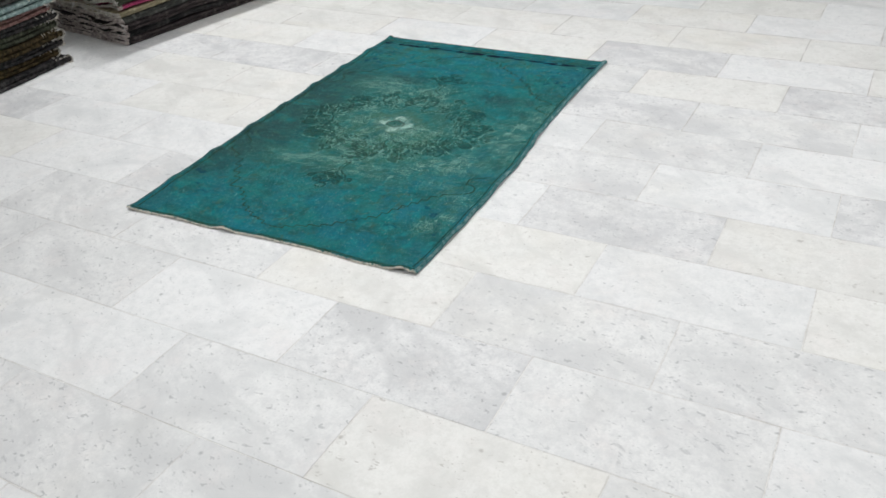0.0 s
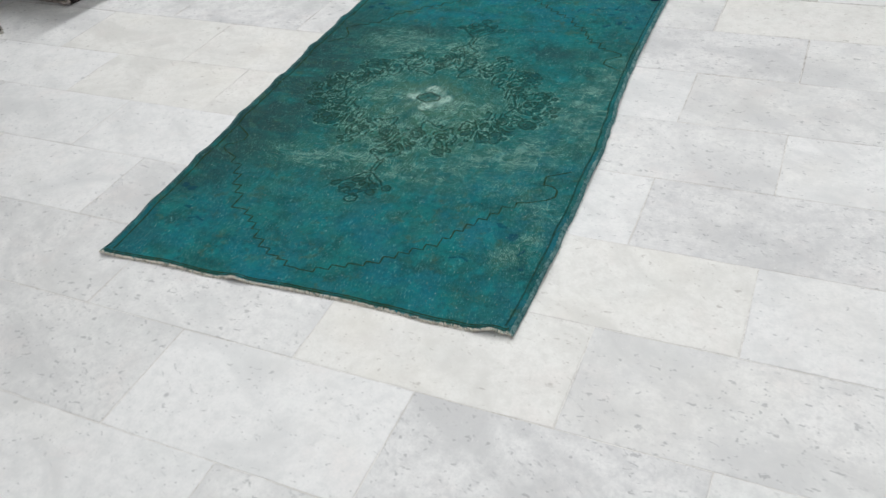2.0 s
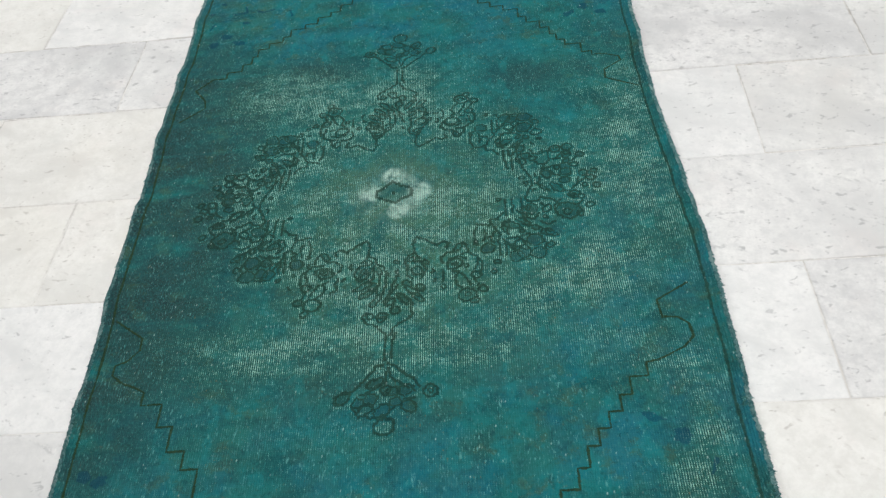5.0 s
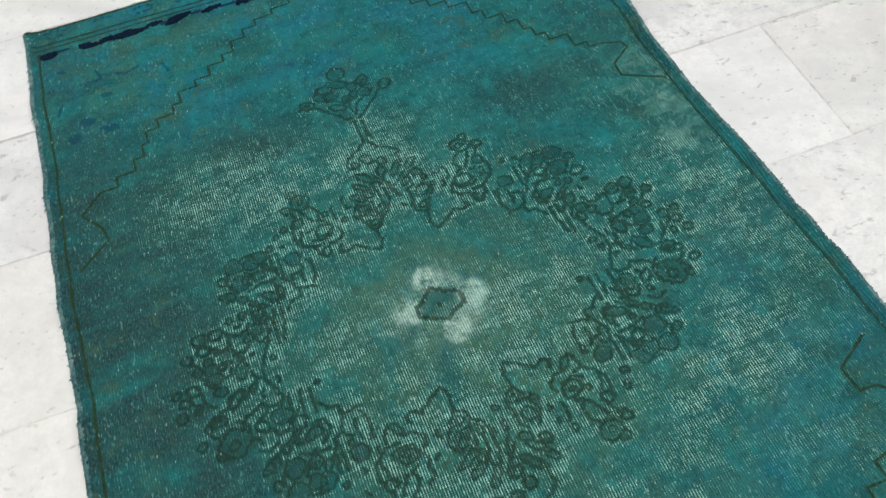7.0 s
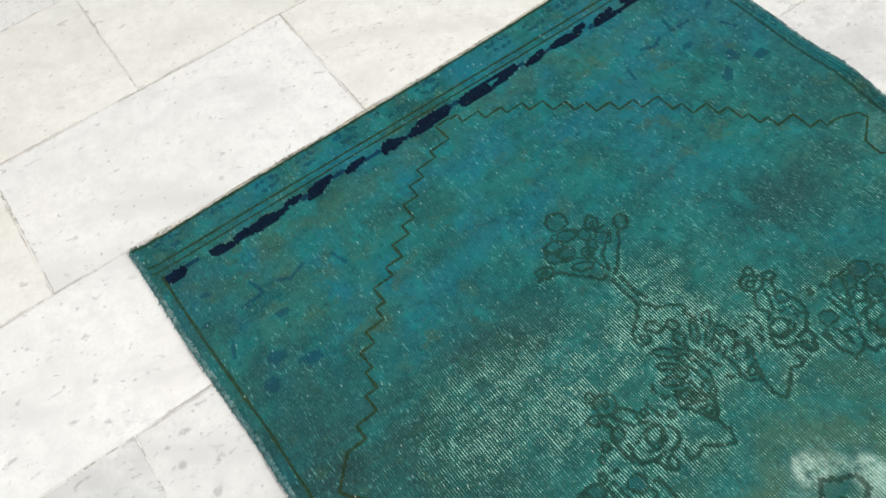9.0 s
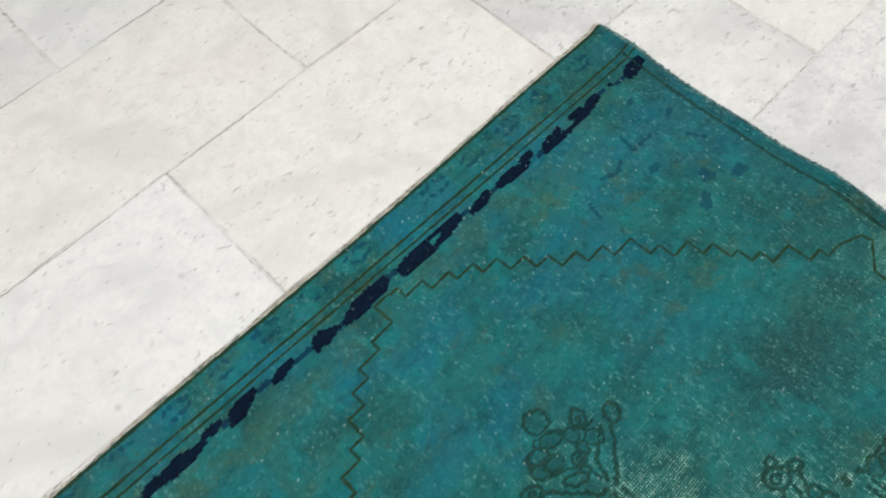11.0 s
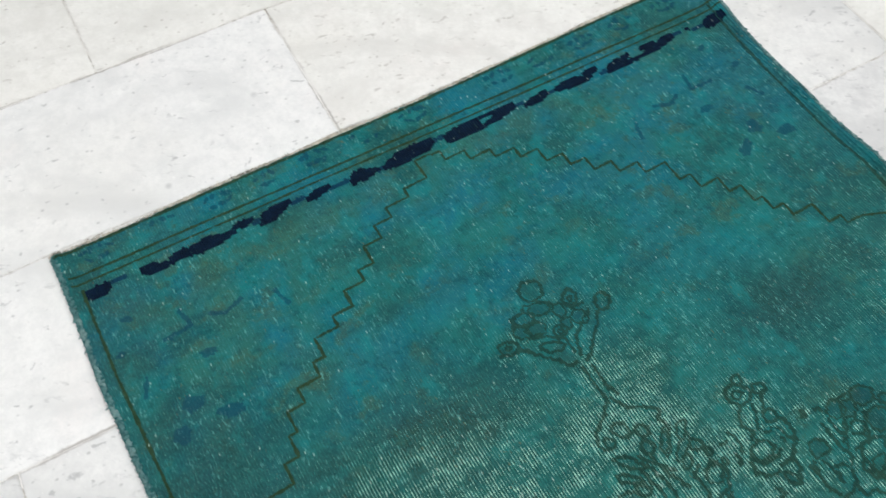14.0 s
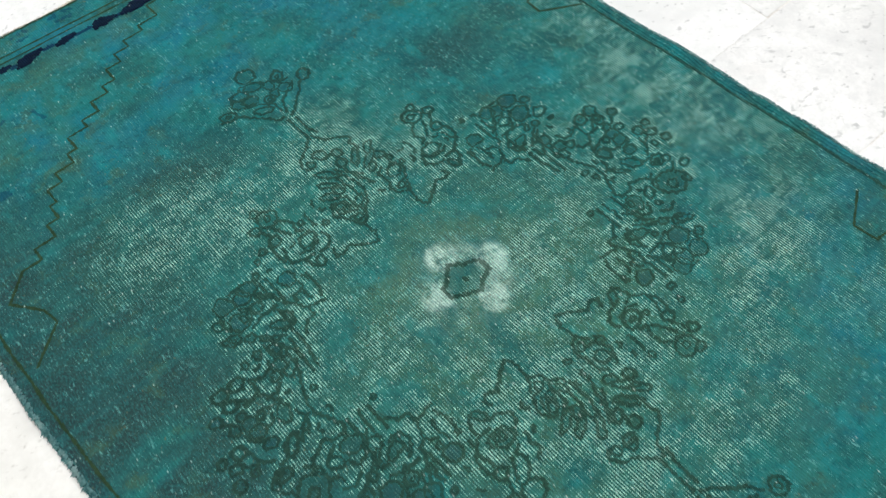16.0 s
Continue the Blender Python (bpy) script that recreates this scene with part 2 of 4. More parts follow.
    worn = m.math("MULTIPLY", m.ramp(m.math("ADD", m.math("MULTIPLY", patchy, 0.62), m.math("MULTIPLY", band, 0.38)), 0.38, 0.60, 0.22, 1.12), wear_lips, True)
    c = m.mix(m.math("MULTIPLY", worn, 0.40), c, (0.034, 0.215, 0.165))
    # brighter teal, mostly on the painted lips beside the outlines
    c = m.mix(m.ramp(wear_lips, 0.95, 1.45, 0.0, 0.42), c, (0.018, 0.275, 0.250))
    puff = m.ramp(m.noise(m.scaled(v, (1, 1.25, 1)), 22.0, 2.0, 0.5), 0.44, 0.66)
    c = m.mix(m.math("MULTIPLY", m.math("SUBTRACT", 1.0, puff), m.math("MULTIPLY", wear_lips, 0.28), True), c, (0.034, 0.084, 0.056))
    c = m.mix(m.math("MULTIPLY", puff, m.math("MULTIPLY", m.math("ADD", wear_lips, 0.08), 0.20), True), c, (0.060, 0.285, 0.230))
    c = m.mix(m.math("MULTIPLY", m.ramp(m.noise(v, 8.0, 4.0, 0.62), 0.40, 0.60), m.ramp(olive, 0.45, 1.0, 0.0, 0.40)), c, (0.060, 0.145, 0.086))
    # dark gaps beside the threads
    c = m.mix(m.math("MULTIPLY", m.ramp(m.math("MULTIPLY", ridge, -1.0), 0.1, 0.9), m.math("MULTIPLY", m.math("ADD", worn, 0.06), 0.92), True), c, (0.006, 0.044, 0.040))
    c = m.mix(m.math("MULTIPLY", m.math("MULTIPLY", pale, m.ramp(thread, -1.0, 0.5, 0.40, 0.96)), m.ramp(m.noise(v, 45.0, 4.0, 0.7), 0.30, 0.60)), c, (0.60, 0.82, 0.73))
    show = m.ramp(m.math("ADD", thread, m.math("ADD", m.math("MULTIPLY", worn, 0.72), m.math("MULTIPLY", m.math("MULTIPLY", puff, wear_lips), 0.16))), 0.94, 1.42)
    c = m.mix(m.math("MULTIPLY", m.math("MULTIPLY", show, m.ramp(m.noise(v, 210.0, 2.0), 0.30, 0.62, 0.45, 1.0)), m.ramp(wear_lips, 0.3, 1.0, 0.72, 1.0)), c, m.mix(wear_lips, (0.22, 0.59, 0.52), (0.45, 0.76, 0.64)))
    c = m.mix(m.ramp(fine, 0.46, 0.76, 0.0, 0.58), c, (0.004, 0.042, 0.049))
    c = m.mix(m.ramp(pile, 0.42, 0.70, 0.0, 0.42), c, (0.030, 0.190, 0.185))
    fibre = m.ramp(m.noise(m.scaled(v, (1, 0.16, 1)), 480.0, 2.0, 0.6), 0.58, 0.74)
    c = m.mix(m.math("MULTIPLY", fibre, 0.42), c, (0.05, 0.31, 0.31))
    # pale fibre tips all over the pile, in flocks
    tips = m.ramp(m.noise(m.scaled(v, (1, 0.26, 1)), 330.0, 2.0, 0.55), 0.60, 0.70)
    c = m.mix(m.math("MULTIPLY", tips, m.ramp(m.noise(v, 16.0, 4.0, 0.65), 0.40, 0.62, 0.10, 0.62)), c, (0.16, 0.44, 0.42))
    # warm brown flecks and white lint
    fleck = m.ramp(m.noise(m.scaled(v, (1, 0.6, 1)), 190.0, 2.0), 0.66, 0.74)
    c = m.mix(m.math("MULTIPLY", fleck, m.ramp(m.noise(v, 7.0, 2.0), 0.42, 0.6, 0.0, 0.6)), c, (0.16, 0.15, 0.08))
    if ink:
        c = m.mix(ink_on, c, m.mix(m.ramp(m.noise(v, 90.0, 4.0, 0.7), 0.35, 0.65), ink, ink_light))
        c = m.mix(m.math("MULTIPLY", m.math("MULTIPLY", show, ink_on), 0.20), c, (0.15, 0.32, 0.26))
    lint = m.ramp(m.voronoi(m.scaled(m.turned(v, 0.15), (1, 0.36, 1)), 105.0), 0.0, 0.15, 1.0, 0.0)
    lint = m.math("MULTIPLY", lint, m.ramp(m.math("ADD", m.noise(v, 43.0, 2.0), m.math("MULTIPLY", wear_lips, 0.09)), 0.49, 0.59))
    c = m.mix(m.math("MULTIPLY", lint, 0.72), c, (0.60, 0.76, 0.70))
    h = m.math("ADD", m.math("MULTIPLY", thread, 0.5), m.math("ADD", m.math("MULTIPLY", fine, 0.8), m.math("MULTIPLY", pile, 0.7)))
    m.bump(h, 0.8, 0.0018)
    m.bsdf.inputs["Sheen Weight"].default_value = 0.0 if ink else 0.02
    m.bsdf.inputs["Sheen Roughness"].default_value = 0.5
    m.bsdf.inputs["Sheen Tint"].default_value = (0.5, 0.9, 0.9, 1)
    return m.done(c, 0.88, 0.10)


def yarn(name, a, b, worn=None, amount=0.0, scale=60.0):
    m = Nodes(name)
    v = m.coords()
    c = m.mix(m.ramp(m.noise(v, scale, 4.0, 0.65), 0.35, 0.65), a, b)
    c = m.mix(m.ramp(m.noise(m.scaled(v, (1, 0.5, 1)), 420.0, 2.0), 0.4, 0.75, 0.0, 0.35), c, tuple(min(1.0, q * 1.8 + 0.01) for q in b))
    if worn:
        c = m.mix(m.ramp(m.noise(v, 38.0, 4.0, 0.7), 0.62 - amount, 0.74 - amount, 0.0, 0.85), c, worn)
    m.bump(m.noise(v, 330.0, 3.0), 0.8, 0.0018)
    return m.done(c, 0.85, 0.15)


PILE = pile_material()
LINE_YARN = pile_material("olive_black_yarn", (0.009, 0.030, 0.020), (0.022, 0.060, 0.042), 0.78, 0.54)
BORDER_YARN = pile_material("dark_olive_yarn", (0.016, 0.036, 0.013), (0.030, 0.058, 0.024), 0.92, 0.50)
NAVY_YARN = pile_material("navy_yarn", (0.0012, 0.004, 0.018), (0.002, 0.009, 0.032), 0.97, 0.42)
INK_YARN = pile_material("faded_ink_yarn", (0.003, 0.038, 0.088), (0.005, 0.058, 0.108), 0.60, 0.54)
LINK_YARN = pile_material("dull_blue_yarn", (0.002, 0.018, 0.060), (0.004, 0.034, 0.090), 0.82, 0.46)
PETAL_YARN = pile_material("dark_petal_yarn", (0.010, 0.046, 0.046), (0.018, 0.066, 0.060), 0.44, 0.40)
PETAL_BLUE = pile_material("blue_petal_yarn", (0.008, 0.046, 0.066), (0.014, 0.064, 0.070), 0.44, 0.40)
LEAF_YARN = pile_material("leaf_yarn", (0.008, 0.062, 0.056), (0.020, 0.090, 0.076), 0.46, 0.40)
ROSETTE_YARN = pile_material("rosette_yarn", (0.010, 0.085, 0.085), (0.030, 0.140, 0.125), 0.34, 0.40)
# frayed pale yarn, lightened further for light caught on the rolled rim
SELVEDGE_YARN = yarn("selvedge_yarn", (0.030, 0.130, 0.140), (0.150, 0.300, 0.305), (0.30, 0.44, 0.44), 0.11, 110.0)
FRINGE_YARN = yarn("undyed_cotton", (0.48, 0.44, 0.37), (0.72, 0.68, 0.60), (0.17, 0.18, 0.15), 0.11, 90.0)


def fabric(name, a, b, scale=45.0):
    m = Nodes(name)
    v = m.coords()
    c = m.mix(m.ramp(m.noise(m.scaled(v, (1, 0.35, 1.0)), scale, 4.0, 0.7, 0.4), 0.38, 0.64), a, b)
    c = m.mix(m.ramp(m.noise(v, 320.0, 2.0), 0.45, 0.8, 0.0, 0.5), c, tuple(q * 0.5 for q in a))
    figure = m.ramp(m.voronoi(m.scaled(v, (1, 1, 0.4)), 26.0), 0.26, 0.34, 1.0, 0.0)
    c = m.mix(m.math("MULTIPLY", figure, m.ramp(m.noise(v, 19.0, 3.0), 0.40, 0.56, 0.0, 0.8)), c, tuple(min(0.6, q * 1.35 + 0.008) for q in b))
    rib = m.math("SINE", m.math("MULTIPLY", m.split(v)[1], 900.0))
    m.bump(m.math("ADD", m.noise(v, 260.0, 3.0), m.math("MULTIPLY", rib, 0.25)), 0.6, 0.003)
    return m.done(c, 0.9, 0.1)


# ---- room ----
X0, X1 = ROOM_X
Y0, Y1 = ROOM_Y
floor = tagged(link_mesh("floor", box_mesh((X0, Y0, -0.16), (X1, Y1, -0.0010)), GROUT, smooth=False),
               "polished white and grey marble floor laid in running bond", "floor", kind="structure")
for name, lo, hi in (("wall_west", (X0 - 0.2, Y0 - 0.2, -0.16), (X0, Y1 + 0.2, ROOM_H)), ("wall_east", (X1, Y0 - 0.2, -0.16), (X1 + 0.2, Y1 + 0.2, ROOM_H)),
                     ("wall_south", (X0, Y0 - 0.2, -0.16), (X1, Y0, ROOM_H)), ("wall_north", (X0, Y1, -0.16), (X1, Y1 + 0.2, ROOM_H))):
    tagged(link_mesh(name, box_mesh(lo, hi), WALL_PAINT, smooth=False), "plain grey painted plaster wall of the showroom, unseen, greyed to cut bounced light", "wall", kind="structure")
tagged(link_mesh("ceiling", box_mesh((X0 - 0.2, Y0 - 0.2, ROOM_H), (X1 + 0.2, Y1 + 0.2, ROOM_H + 0.2)), CEILING_PAINT, smooth=False),
       "plain pale grey ceiling above the showroom, unseen, greyed to cut bounced light", "ceiling", kind="structure")

# ---- rug ----
RUG_A, RUG_B, RUG_C, RUG_D = (-0.603, 1.015), (0.640, 0.984), (0.626, -0.994), (-0.583, -1.004)


def side_x(v, left):
    """Where a selvedge runs: a slow bow, small waves and knots of uneven tension."""
    q = min(1.0, max(0.0, v))
    wave = math.sin(math.pi * q)
    if left:
        return RUG_D[0] + (RUG_A[0] - RUG_D[0]) * v - 0.015 * wave + 0.003 * math.sin(v * 25.0 + 0.6) * wave + 0.0035 * wave * n1(v * 19.0, 3.3)
    return RUG_C[0] + (RUG_B[0] - RUG_C[0]) * v - 0.0145 * math.sin(math.tau * (q - 0.5)) + 0.003 * math.sin(v * 17.0 + 1.0) * wave + 0.0050 * wave * n1(v * 17.0, 8.3) + 0.0034 * wave * n1(v * 41.0, 5.1)


def rug_xy(u, v):
    """Place on the rug: u from the left selvedge to the right, v from the near end to the far end."""
    lx, rx = side_x(v, True), side_x(v, False)
    by = RUG_D[1] + (RUG_C[1] - RUG_D[1]) * u + 0.010 * math.sin(math.pi * u) + 0.004 * math.sin(u * 13.0) + 0.004 * n1(u * 16.0, 5.7)
    ty = RUG_A[1] + (RUG_B[1] - RUG_A[1]) * u + 0.0025 * math.sin(u * 9.0)
    return lx + (rx - lx) * u, by + (ty - by) * v


def bump_at(q, middle, width):
    return math.exp(-((q - middle) / width) ** 2)


def rug_z(x, y):
    """Height of the pile: flat, with soft ripples along the selvedges and the near end."""
    z = 0.0045 + 0.0012 * n1(x * 4, y * 4, 3.1)
    v = (y + 1.0) * 0.5
    left, right, near = x - side_x(v, True), side_x(v, False) - x, y + 0.998
    wl = max(0.0, math.sin(y * 24.5 + 1.4)) ** 2 * (0.5 + 0.7 * n1(y * 2.1, 7.0) + 0.5)
    z += 0.009 * wl * math.exp(-max(0, left) / 0.055)
    wr = max(0.0, math.sin(y * 15.0 + 0.4)) ** 2
    z += 0.008 * wr * math.exp(-max(0, right) / 0.05)
    z += (0.0085 + 0.002 * n1(y * 9.0, 4.4)) * bump_at(right, 0.011, 0.0090) + 0.0042 * bump_at(left, 0.010, 0.0085)
    hump = 0.016 * bump_at(x, 0.575, 0.035) + 0.011 * bump_at(x, -0.135, 0.03) + 0.004 * bump_at(x, 0.02, 0.05) + 0.004 * bump_at(x, -0.36, 0.05)
    z += hump * math.exp(-max(0, near) / 0.05)
    return z


rug = tagged(empty("rug", pose(0, 0, 0)), "worn teal overdyed wool rug with faded floral medallion on marble", "rug")


def patch(x, y, px, py, sx, sy):
    return math.exp(-((x - px) / sx) ** 2 - ((y - py) / sy) ** 2)


# islands of wear: place, half widths, depth
WORN = [(0.0, 0.0, 0.42, 0.36, 0.42), (-0.04, -0.16, 0.16, 0.10, 0.6), (0.0, 0.28, 0.14, 0.10, 0.7), (0.0, -0.28, 0.16, 0.10, 0.7), (-0.22, 0.38, 0.16, 0.10, 0.8), (-0.33, 0.40, 0.12, 0.12, 0.45),
        (-0.20, -0.42, 0.24, 0.06, 1.0), (0.15, -0.43, 0.14, 0.05, 0.9), (0.60, 0.10, 0.07, 0.30, 1.0), (0.50, 0.02, 0.09, 0.20, 0.7), (0.42, -0.26, 0.13, 0.09, 0.9), (0.30, -0.32, 0.11, 0.08, 0.6),
        (0.56, -0.53, 0.06, 0.06, 1.0), (0.56, -0.66, 0.05, 0.05, 0.9)]
WORN += [(0.52, -0.73, 0.06, 0.05, 0.8), (0.45, -0.45, 0.10, 0.06, 0.6), (0.14, -0.05, 0.10, 0.08, 0.5), (-0.13, -0.05, 0.10, 0.08, 0.5), (0.50, 0.32, 0.09, 0.12, 0.45), (0.06, 0.41, 0.09, 0.06, 0.6),
         (-0.15, -0.62, 0.25, 0.08, 0.25), (0.25, 0.05, 0.12, 0.14, 0.3), (-0.30, 0.05, 0.14, 0.14, 0.3), (-0.12, 0.30, 0.10, 0.10, 0.35), (-0.22, 0.13, 0.10, 0.08, 0.3)]


def field_values(x, y):
    """How worn, blue, dusky, olive and pale the dye is at a place of the rug."""
    wear_lips = min(1.0, 0.10 + sum(k * patch(x, y, a, b, c, d) for a, b, c, d, k in WORN))
    pale = sum(k * math.exp(-(((x - a) / s) ** 2 + ((y - b) / s) ** 2) ** 3) for a, b, s, k in ((-0.002, 0.053, 0.024, 1.5), (0.058, -0.003, 0.026, 1.05), (0.010, -0.054, 0.025, 1.0), (-0.055, 0.002, 0.024, 0.9), (0.032, 0.036, 0.018, 0.28), (0.042, -0.037, 0.020, 0.30)))
    pale = min(0.88, pale + 0.26 * patch(x, y, 0, 0, 0.085, 0.075)) * (1.0 - 0.85 * math.exp(-((x / 0.036) ** 2 + (y / 0.031) ** 2) ** 3))
    ends = max(0.0, min(1.0, (abs(y) - 0.42) / 0.3))
    side = max(0.0, min(1.0, (abs(x) - 0.42) / 0.12))
    blue = min(1.0, 0.15 + (0.85 if y > 0 else 0.62) * ends + 0.9 * patch(x, y, 0.50, -0.38, 0.26, 0.30))
    dusk = min(1.0, 1.6 * patch(x, y, -0.50, -0.05, 0.20, 0.50) + 1.1 * patch(x, y, -0.24, 0.46, 0.11, 0.06) + 0.8 * patch(x, y, -0.48, 0.30, 0.10, 0.10) + 0.8 * patch(x, y, 0.36, 0.38, 0.13, 0.06) + 0.8 * patch(x, y, -0.35, 0.42, 0.20, 0.08)
               + 0.45 * patch(x, y, -0.05, -0.48, 0.2, 0.07) + 0.35 * side)
    olive = min(1.0, 0.12 + 0.38 * patch(x, y, 0.05, -0.35, 0.50, 0.30) + 1.3 * patch(x, y, 0.0, -0.08, 0.24, 0.22) + 0.40 * patch(x, y, 0.1, 0.87, 0.6, 0.035) + 0.35 * patch(x, y, -0.42, 0.80, 0.2, 0.2) + 0.12 * patch(x, y, 0.42, 0.80, 0.2, 0.16))
    v = (y + 1.0) * 0.5
    wear_lips *= min(1.0, max(0.0, (min(x - side_x(v, True), side_x(v, False) - x) - 0.018) / 0.012))
    return wear_lips, blue, dusk, olive, pale


FIELD_NAMES = ("wear_lips", "blue", "dusk", "olive", "pale")


def dyed_vert(bm, x, y, z, core):
    """A vertex of a woven figure that carries the dye of the field round it."""
    v = bm.verts.new((x, y, z))
    layers = bm.verts.layers.float
    for name, value in zip(FIELD_NAMES + ("core",), field_values(x, y) + (core,)):
        v[layers.get(name)] = value
    return v


def woven():
    """An empty mesh with the layers that dyed_vert fills."""
    bm = bmesh.new()
    for name in FIELD_NAMES + ("core",):
        bm.verts.layers.float.new(name)
    return bm


def rug_field():
    nu, nv = 260, 400
    us = np.concatenate([np.linspace(0, 0.03, 16)[:-1], np.linspace(0.03, 0.97, nu - 29), np.linspace(0.97, 1.0, 16)[1:]])
    verts, wear_lips, blue, dusk, olive, pale = [], [], [], [], [], []
    for j in range(nv + 1):
        for i in range(nu + 1):
            x, y = rug_xy(us[i], j / nv)
            verts.append((x, y, rug_z(x, y)))
            a_wear, a_blue, a_dusk, a_olive, a_pale = field_values(x, y)
            wear_lips.append(a_wear)
            blue.append(a_blue)
            dusk.append(a_dusk)
            pale.append(a_pale)
            # bright lips of the embossed outlines are painted into the pile here
            lips_here = sum(TRACES.get((int(math.floor(x / 0.006)) + a, int(math.floor(y / 0.006)) + b), 0) * (1.0 if a == b == 0 else 0.6) for a in (-1, 0, 1) for b in (-1, 0, 1))
            wear_lips[-1] = min(1.5, wear_lips[-1] + 0.32 * min(4.0, lips_here) * min(1.0, wear_lips[-1] + 0.25))
            olive.append(a_olive)
    top = len(verts)
    faces = []
    w = nu + 1
    for j in range(nv):
        for i in range(nu):
            a = j * w + i
            faces.append((a, a + 1, a + w + 1, a + w))
    # the edge turns down to the underside
    ring = [i for i in range(w)] + [j * w + nu for j in range(1, nv + 1)] + [nv * w + i for i in range(nu - 1, -1, -1)] + [j * w for j in range(nv - 1, 0, -1)]
    for a in ring:
        x, y, z = verts[a]
        verts.append((x, y, max(0.0006, z - 0.0042)))
        for store in (wear_lips, blue, dusk, olive, pale):
            store.append(store[a])
    for k in range(len(ring)):
        n = (k + 1) % len(ring)
        faces.append((ring[n], ring[k], top + k, top + n))
    data = bpy.data.meshes.new("pile_field")
    data.from_pydata(verts, [], faces)
    for name, values in (("wear_lips", wear_lips), ("blue", blue), ("dusk", dusk), ("olive", olive), ("pale", pale)):
        data.attributes.new(name, "FLOAT", "POINT").data.foreach_set("value", values)
    data.polygons.foreach_set("use_smooth", [True] * len(data.polygons))
    data.materials.append(PILE)
    ob = new("pile_field", data)
    ob.parent = rug
    return ob




TRACES = {}


def trace(line):
    """Remember where the wreath's outlines run: the pile beside them is paled like lit lips of relief."""
    for p in line:
        key = (int(math.floor(p.x / 0.006)), int(math.floor(p.y / 0.006)))
        TRACES[key] = TRACES.get(key, 0) + 1


def resample(pts, step, closed=False):
    pts = [Vector((p[0], p[1])) for p in pts]
    if closed:
        pts.append(pts[0])
    out = [pts[0]]
    for a, b in zip(pts, pts[1:]):
        n = max(1, int(round((b - a).length / step)))
        out += [a.lerp(b, k / n) for k in range(1, n + 1)]
    return out


def ribbon(bm, pts, width, height=0.0009, closed=False, ragged=0.25, step=0.005, lift=0.0004, knot=0.0):
    """A low ridge of yarn that lies on the pile along a line."""
    line = resample(pts, step, closed)
    if knot:
        line = [p.lerp(Vector((round(p.x / knot) * knot, round(p.y / knot) * knot)), 0.90) for p in line]
        trace(line)
        line = resample(line, knot * 0.55)
    rows = []
    for k, p in enumerate(line):
        a, b = line[max(0, k - 1)], line[min(len(line) - 1, k + 1)]
        if closed and k in (0, len(line) - 1):
            a, b = line[-2], line[1]
        d = (b - a).normalized() if (b - a).length > 1e-9 else Vector((1, 0))
        n = Vector((-d.y, d.x))
        w = width * 0.5 * (1 + ragged * 1.7 * n1(p.x * 330, p.y * 330, 5.0))
        c = p + n * width * ragged * 0.7 * n1(p.x * 260, p.y * 260, 9.0)
        row = []
        for s, h in ((-1.7, 0.0), (-0.75, 0.75), (0, 1.0), (0.75, 0.75), (1.7, 0.0)):
            q = c + n * w * s
            row.append(dyed_vert(bm, q.x, q.y, rug_z(q.x, q.y) + lift + height * h, h))
        rows.append(row)
    for r, s in zip(rows, rows[1:]):
        for k in range(4):
            bm.faces.new((r[k], s[k], s[k + 1], r[k + 1]))
    return rows


def disc(bm, x, y, rx, ry, turn=0.0, ragged=0.18, height=0.0010, seed=0.0, lift=0.0003):
    """A low cushion of yarn, uneven round its rim."""
    n = 14
    c, s = math.cos(turn), math.sin(turn)
    rings = []
    for f, h in ((1.15, 0.0), (0.80, 0.8)):
        ring = []
        for k in range(n):
            a = math.tau * k / n
            g = f * (1 + ragged * 1.8 * n1(math.cos(a) * 1.6 + x * 40, math.sin(a) * 1.6 + y * 40, seed))
            px, py = rx * g * math.cos(a), ry * g * math.sin(a)
            qx, qy = x + px * c - py * s, y + px * s + py * c
            ring.append(dyed_vert(bm, qx, qy, rug_z(qx, qy) + lift + height * h, h))
        rings.append(ring)
    mid = dyed_vert(bm, x, y, rug_z(x, y) + lift + height, 1.0)
    for k in range(n):
        m = (k + 1) % n
        bm.faces.new((rings[0][k], rings[0][m], rings[1][m], rings[1][k]))
        bm.faces.new((rings[1][k], rings[1][m], mid))


def oval(x, y, rx, ry, turn=0.0, n=16):
    c, s = math.cos(turn), math.sin(turn)
    return [(x + rx * math.cos(math.tau * k / n) * c - ry * math.sin(math.tau * k / n) * s,
             y + rx * math.cos(math.tau * k / n) * s + ry * math.sin(math.tau * k / n) * c) for k in range(n)]


# guard stripes along the four sides
def side_line(inset, left=True):
    out = []
    for k in range(81):
        v = 0.012 + 0.952 * k / 80
        x, y = rug_xy(0.0 if left else 1.0, v)
        out.append((x + (inset if left else -inset) * (1 + 0.06 * n1(v * 9, 2.0)), y))
    return out


def end_line(inset, far=True):
    out = []
    for k in range(61):
        u = 0.01 + 0.98 * k / 60
        x, y = rug_xy(u, 1.0 if far else 0.0)
        out.append((x, inset - 0.043 * x + 0.0015 * n1(x * 6.0, inset * 50) if far else y + inset))
    return out


for left, inset in ((True, 0.026), (False, 0.0265)):
    bm = woven()
    ribbon(bm, side_line(inset, left), 0.0044 if left else 0.0052)
    part("border_stripe", bm, BORDER_YARN if left else LINE_YARN, rug, "dark olive stripe beside the selvedge")
